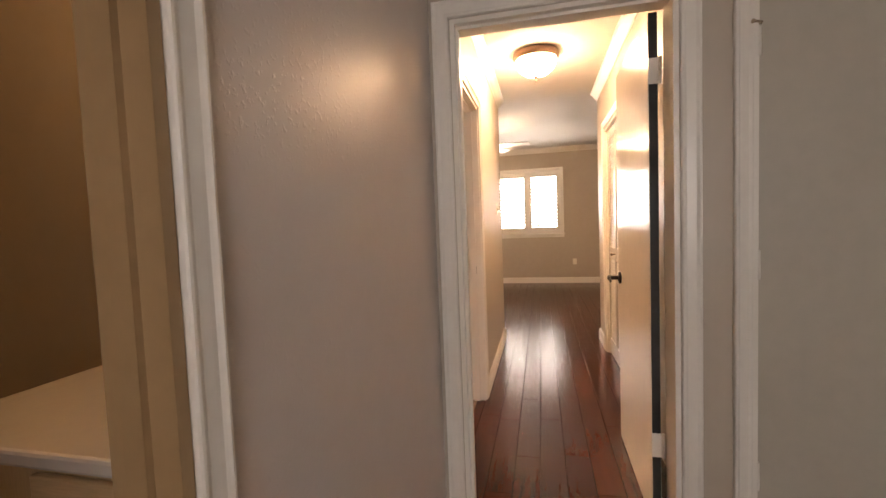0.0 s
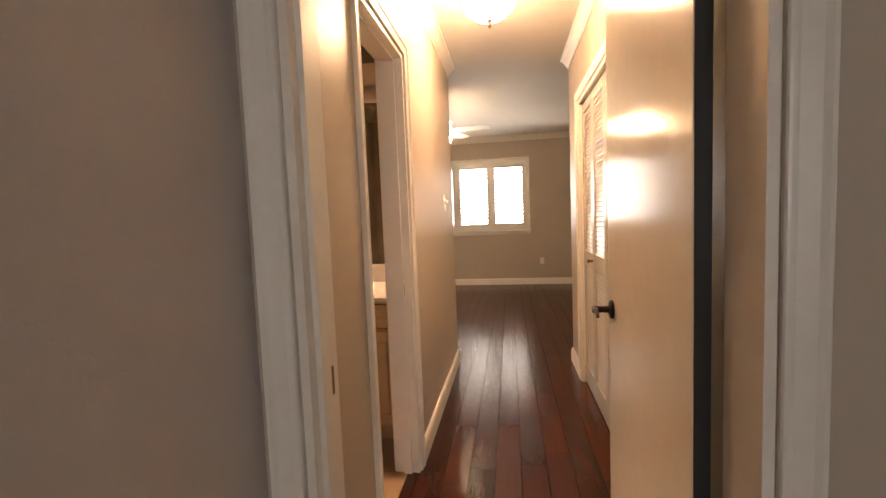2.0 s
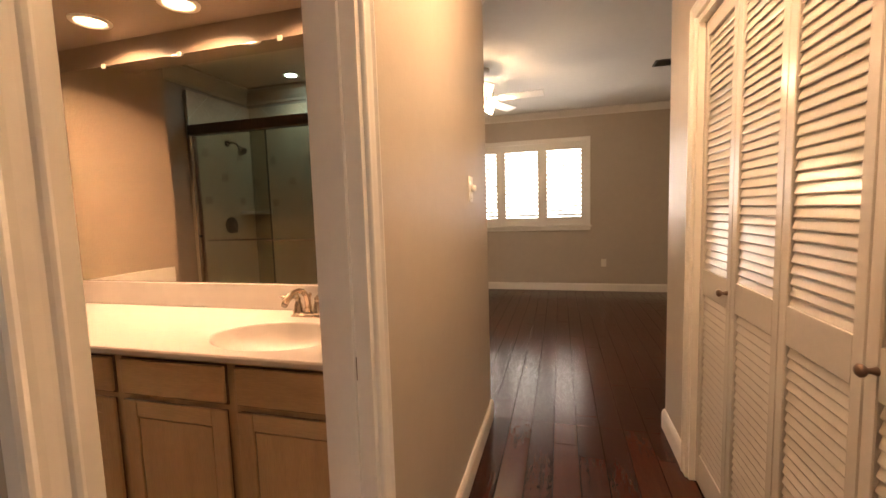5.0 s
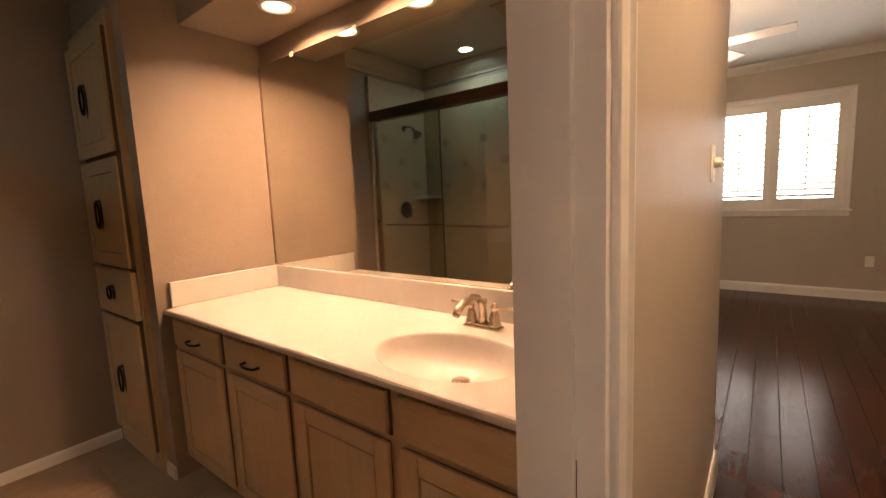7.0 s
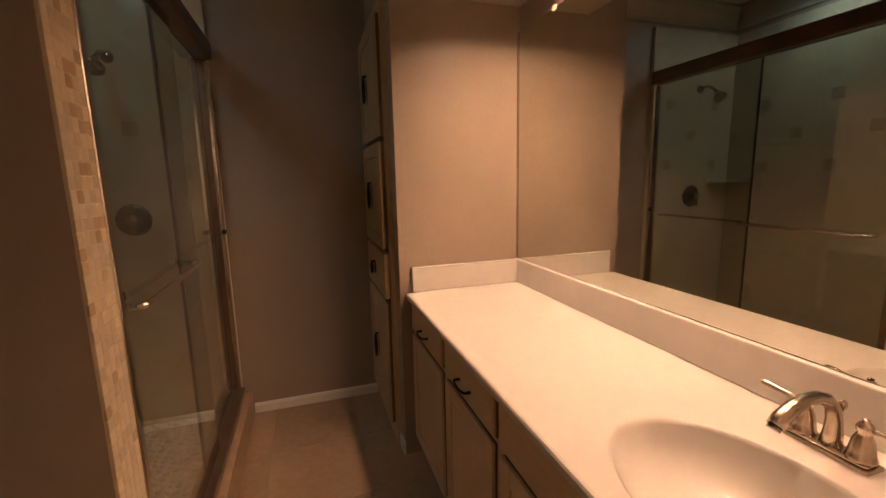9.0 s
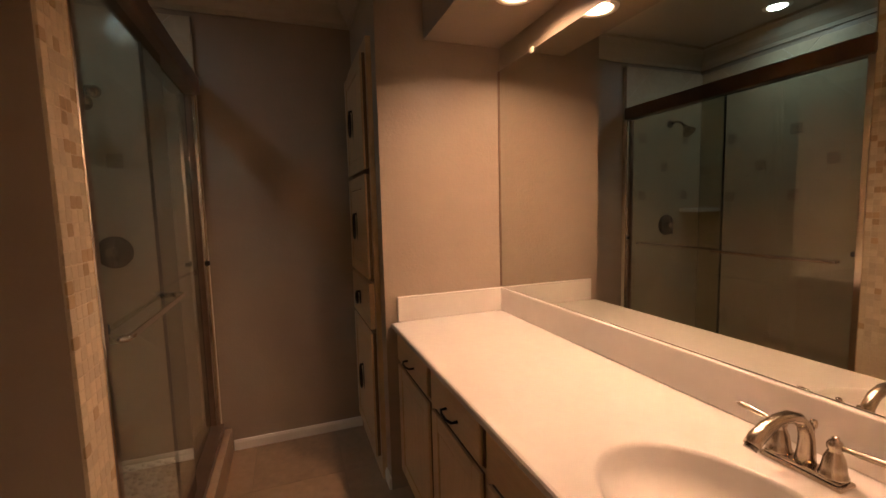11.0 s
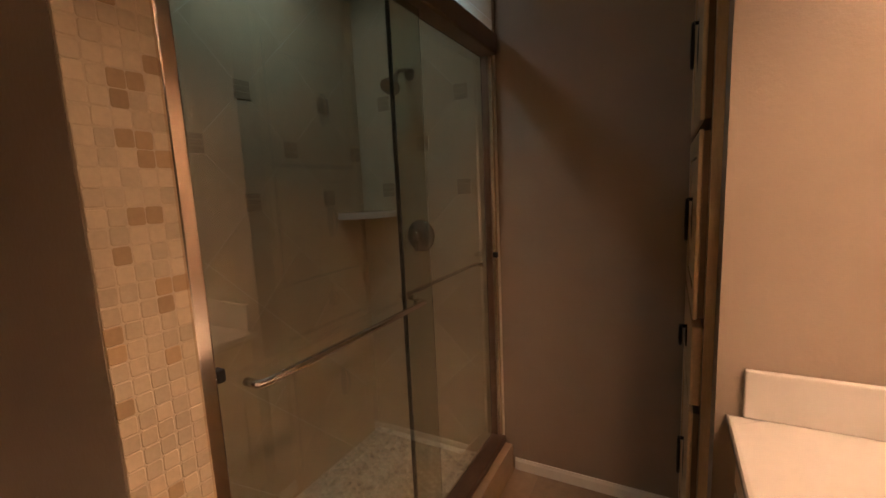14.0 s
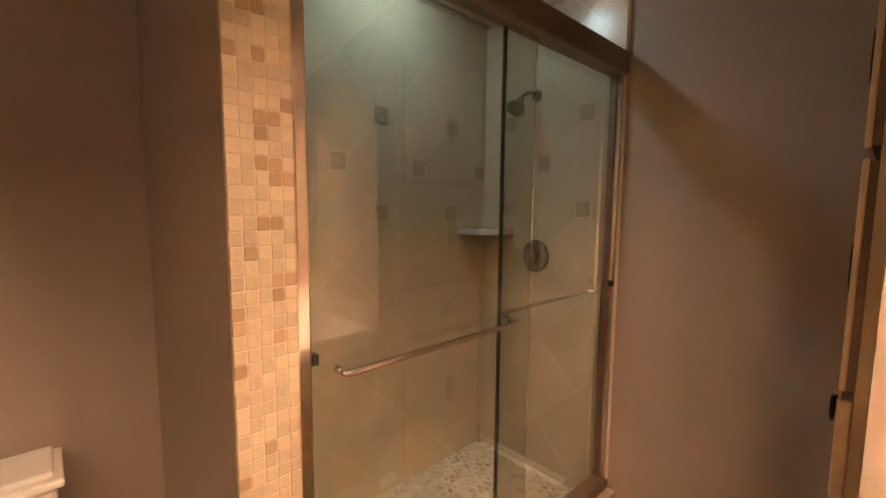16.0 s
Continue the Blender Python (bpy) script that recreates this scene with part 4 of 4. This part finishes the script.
part("backsplash", box_bm(-1.20, HX - 0.004, 1.178, 1.196, 0.851, 0.95, bevel=0.004), MARBLE, hv)


# ---- pieces: tiles, mosaic, planks ----
def clip_poly(poly, u0, u1, v0, v1):
    for axis, lim, keep in ((0, u0, 1), (0, u1, -1), (1, v0, 1), (1, v1, -1)):
        outp = []
        for i, p in enumerate(poly):
            q = poly[(i + 1) % len(poly)]
            dp, dq = (p[axis] - lim) * keep, (q[axis] - lim) * keep
            if dp >= 0:
                outp.append(p)
            if dp * dq < 0:
                f = dp / (dp - dq)
                outp.append((p[0] + f * (q[0] - p[0]), p[1] + f * (q[1] - p[1])))
        poly = outp
        if len(poly) < 3:
            return []
    return poly


def piece(name, poly, place, depth, material, parent):
    """A tile from a flat polygon (u, v); place(u, v, d) gives the point d metres proud of the bed."""
    bm = bmesh.new()
    cu, cv = sum(p[0] for p in poly) / len(poly), sum(p[1] for p in poly) / len(poly)
    lo = [bm.verts.new(place(u, v, 0.0)) for u, v in poly]
    mid = [bm.verts.new(place(u, v, depth * 0.75)) for u, v in poly]
    hi = [bm.verts.new(place(u + (cu - u) * 0.012, v + (cv - v) * 0.012, depth)) for u, v in poly]
    k = len(poly)
    for a, b in ((lo, mid), (mid, hi)):
        for i in range(k):
            bm.faces.new([a[i], a[(i + 1) % k], b[(i + 1) % k], b[i]])
    bm.faces.new(hi)
    return link_mesh(name, bm, material, parent)


def diagonal_tiling(bed, place, u0, u1, v0, v1, cu, cv, half, decos):
    g = 0.0022
    for i in range(-14, 15):
        for j in range(-14, 15):
            if (i + j) % 2:
                continue
            c = (cu + i * half, cv + j * half)
            poly = [(c[0] + half - g, c[1]), (c[0], c[1] + half - g), (c[0] - half + g, c[1]), (c[0], c[1] - half + g)]
            poly = clip_poly(poly, u0, u1, v0, v1)
            if len(poly) > 2:
                area2 = abs(sum(p[0] * q[1] - q[0] * p[1] for p, q in zip(poly, poly[1:] + poly[:1])))
                if area2 > 0.0006:
                    piece("tile", poly, lambda u, v, d: place(u, v, d + 0.0018), 0.0012, WTILE, bed)
    for u, v in decos:
        h = 0.036
        if u - h < u0 or u + h > u1:
            continue
        piece("deco_tile", [(u - h, v - h), (u + h, v - h), (u + h, v + h), (u - h, v + h)], lambda a, b, d: place(a, b, d + 0.0025), 0.003, DECO, bed)
        for w in (-0.009, 0.014):
            piece("deco_tile", [(u - h, v + w - 0.001), (u + h, v + w - 0.001), (u + h, v + w + 0.001), (u - h, v + w + 0.001)], lambda a, b, d: place(a, b, d + 0.0045), 0.002, WTILE, bed)


HALF = 0.2215
bed = boxes("wall_shower_back", [(SHX0 - 0.006, SHX1, BS, SHY - 0.0011, 0, 2.415)], SGROUT, "diagonal beige tile shower back wall with small brown deco tiles")
diagonal_tiling(bed, lambda u, v, d: Vector((u, SHY - 0.003 + d, v)), SHX0, SHX1 - 0.001, 0.045, 2.414, -2.295, 1.415 + HALF, HALF,
                [(-2.295 + HALF * a, 1.415 + HALF * b) for a, b in ((0, 0), (0, 2), (-2, 0), (-2, 2), (2, 0), (2, 2), (-1, 1), (1, 1), (-3, 1), (3, 1))])
bed = boxes("wall_shower_end", [(BW, SHX0 - 0.0011, SHY - 0.003, 2.2165, 0, 2.415)], SGROUT, "diagonal beige tile shower end wall with deco tiles")
diagonal_tiling(bed, lambda u, v, d: Vector((SHX0 - 0.003 + d, u, v)), SHY, 2.216, 0.045, 2.414, 2.048, 1.443 + HALF, HALF,
                [(2.048 - HALF * a, 1.443 + HALF * b) for a, b in ((0, 0), (0, 2), (2, 0), (2, 2), (1, 1))])
bed = boxes("wall_shower_side", [(SHX1 + 0.0011, -1.54, SHY, 2.125, 0, 2.415)], SGROUT, "beige tile on the shower side of the partition")
diagonal_tiling(bed, lambda u, v, d: Vector((SHX1 + 0.003 - d, u, v)), SHY, 2.124, 0.05, 2.414, 2.048, 1.443 + HALF, HALF, [])

bed = boxes("wall_mosaic_bed", [(-1.530, -1.403, 2.2155, 2.2230, 0, 2.44)], MGROUT, "tumbled stone mosaic strip on the partition end")
rng = random.Random(11)
mos = []
for k in range(5):
    s = 0.0126
    bm = bmesh.new()
    jit = [rng.uniform(0.92, 1.0) for _ in range(8)]
    oct8 = [(-s, -s * 0.80), (-s * 0.80, -s), (s * 0.80, -s), (s, -s * 0.80), (s, s * 0.80), (s * 0.80, s), (-s * 0.80, s), (-s, s * 0.80)]
    lo = [bm.verts.new((u * (0.93 + 0.07 * q), 0, v * (0.93 + 0.07 * q))) for (u, v), q in zip(oct8, jit)]
    md = [bm.verts.new((u * (0.93 + 0.07 * q), 0.0035, v * (0.93 + 0.07 * q))) for (u, v), q in zip(oct8, jit)]
    hi = [bm.verts.new((u * 0.94 * q, 0.0044, v * 0.94 * q)) for (u, v), q in zip(oct8, jit)]
    for a, b in ((lo, md), (md, hi)):
        for i in range(8):
            bm.faces.new([a[i], a[(i + 1) % 8], b[(i + 1) % 8], b[i]])
    bm.faces.new(hi)
    bmesh.ops.recalc_face_normals(bm, faces=bm.faces)
    for dark in (0, 1):
        me = bpy.data.meshes.new("mosaic_tile")
        bm.to_mesh(me)
        me.materials.append(MOSD if dark else MOSA)
        mos.append((dark, me))
    bm.free()
light_m, dark_m = [m for d, m in mos if not d], [m for d, m in mos if d]
low = []
for r in range(85):
    for c in range(5):
        z = 0.018 + r * 0.0285
        me = rng.choice(dark_m if rng.random() < 0.11 else light_m)
        place = pose(-1.5180 + c * 0.0258 + rng.uniform(-0.001, 0.001), 2.2195, z + rng.uniform(-0.001, 0.001), 0, rng.uniform(-2, 2), 0) @ Matrix.Diagonal((0.98, 1, 1.06, 1))
        if r < 25:
            low.append((me, place))
            continue
        o = new("mosaic_tile", me)
        o.parent = bed
        o.matrix_basis = place
bm = bmesh.new()
for me, place in low:
    n0 = len(bm.verts)
    bm.from_mesh(me)
    bm.verts.ensure_lookup_table()
    for v in bm.verts[n0:]:
        v.co = place @ v.co
tagged(link_mesh("mosaic_tiles", bm, MOSA, bed), kind="stuff")


# bathroom floor tiles
TS = 0.455
for i in range(7):
    for j in range(6):
        x0, y0 = BW + i * TS, BS + 0.07 + (j - 1) * TS
        poly = clip_poly([(x0 + 0.0015, y0 + 0.0015), (x0 + TS - 0.0015, y0 + 0.0015), (x0 + TS - 0.0015, y0 + TS - 0.0015), (x0 + 0.0015, y0 + TS - 0.0015)], BW + 0.001, BX + 0.058, BS + 0.001, BN - 0.001)
        if poly and not (x0 + TS < SHX1 and y0 + TS < 2.12):
            if x0 + TS > BX:
                poly = clip_poly(poly, BW, BX + 0.058 if 2.2 < y0 + TS / 2 < 2.9 else BX - 0.001, 0, 9)
            if poly:
                piece("tile", poly, lambda u, v, d: Vector((u, v, d - 0.0012)), 0.0012, FTILE, bath_floor)

# hardwood planks
rng = random.Random(7)
PWID = 0.127


def planks(x0, x1, y0, y1, joined=False):
    whole = bmesh.new() if joined else None
    k = math.floor(x0 / PWID)
    while k * PWID < x1:
        a, b = max(x0, k * PWID + 0.0008), min(x1, (k + 1) * PWID - 0.0008)
        r2 = random.Random(k * 31 + 5)
        y = -4 + r2.uniform(0, 1)
        while y < y1:
            ln2 = r2.choice((0.45, 0.75, 0.9, 1.2))
            c, d = max(y0, y + 0.0006), min(y1, y + ln2 - 0.0006)
            if d - c > 0.01 and b - a > 0.005:
                if joined:
                    add_box(whole, a, b, c, d, -0.0155, -0.0003)
                    y += ln2
                    continue
                bm = bmesh.new()
                add_box(bm, -(b - a) / 2, (b - a) / 2, -(d - c) / 2, (d - c) / 2, -0.0155, 0.0)
                bmesh.ops.bevel(bm, geom=[e for e in bm.edges if all(v.co.z > -0.001 for v in e.verts)], offset=0.0018, segments=1, affect="EDGES")
                o = link_mesh("plank", bm, WOOD, floor)
                o.matrix_basis = pose((a + b) / 2, (c + d) / 2, r2.uniform(-0.0006, 0.0), r2.uniform(-0.03, 0.03), r2.uniform(-0.12, 0.12), 0)
            y += ln2
        k += 1
    if joined:
        tagged(link_mesh("planks", whole, WOOD, floor), kind="stuff")


planks(BX + 0.061, 0.86, -0.9, 4.5)
planks(-1.3, EX - 0.01, 4.5, YN)
planks(-3.19, -1.3, 4.5, YN, True)
planks(BX + 0.061, 1.79, -3.0, -0.9, True)
planks(0.861, 1.79, -0.9, 1.66, True)
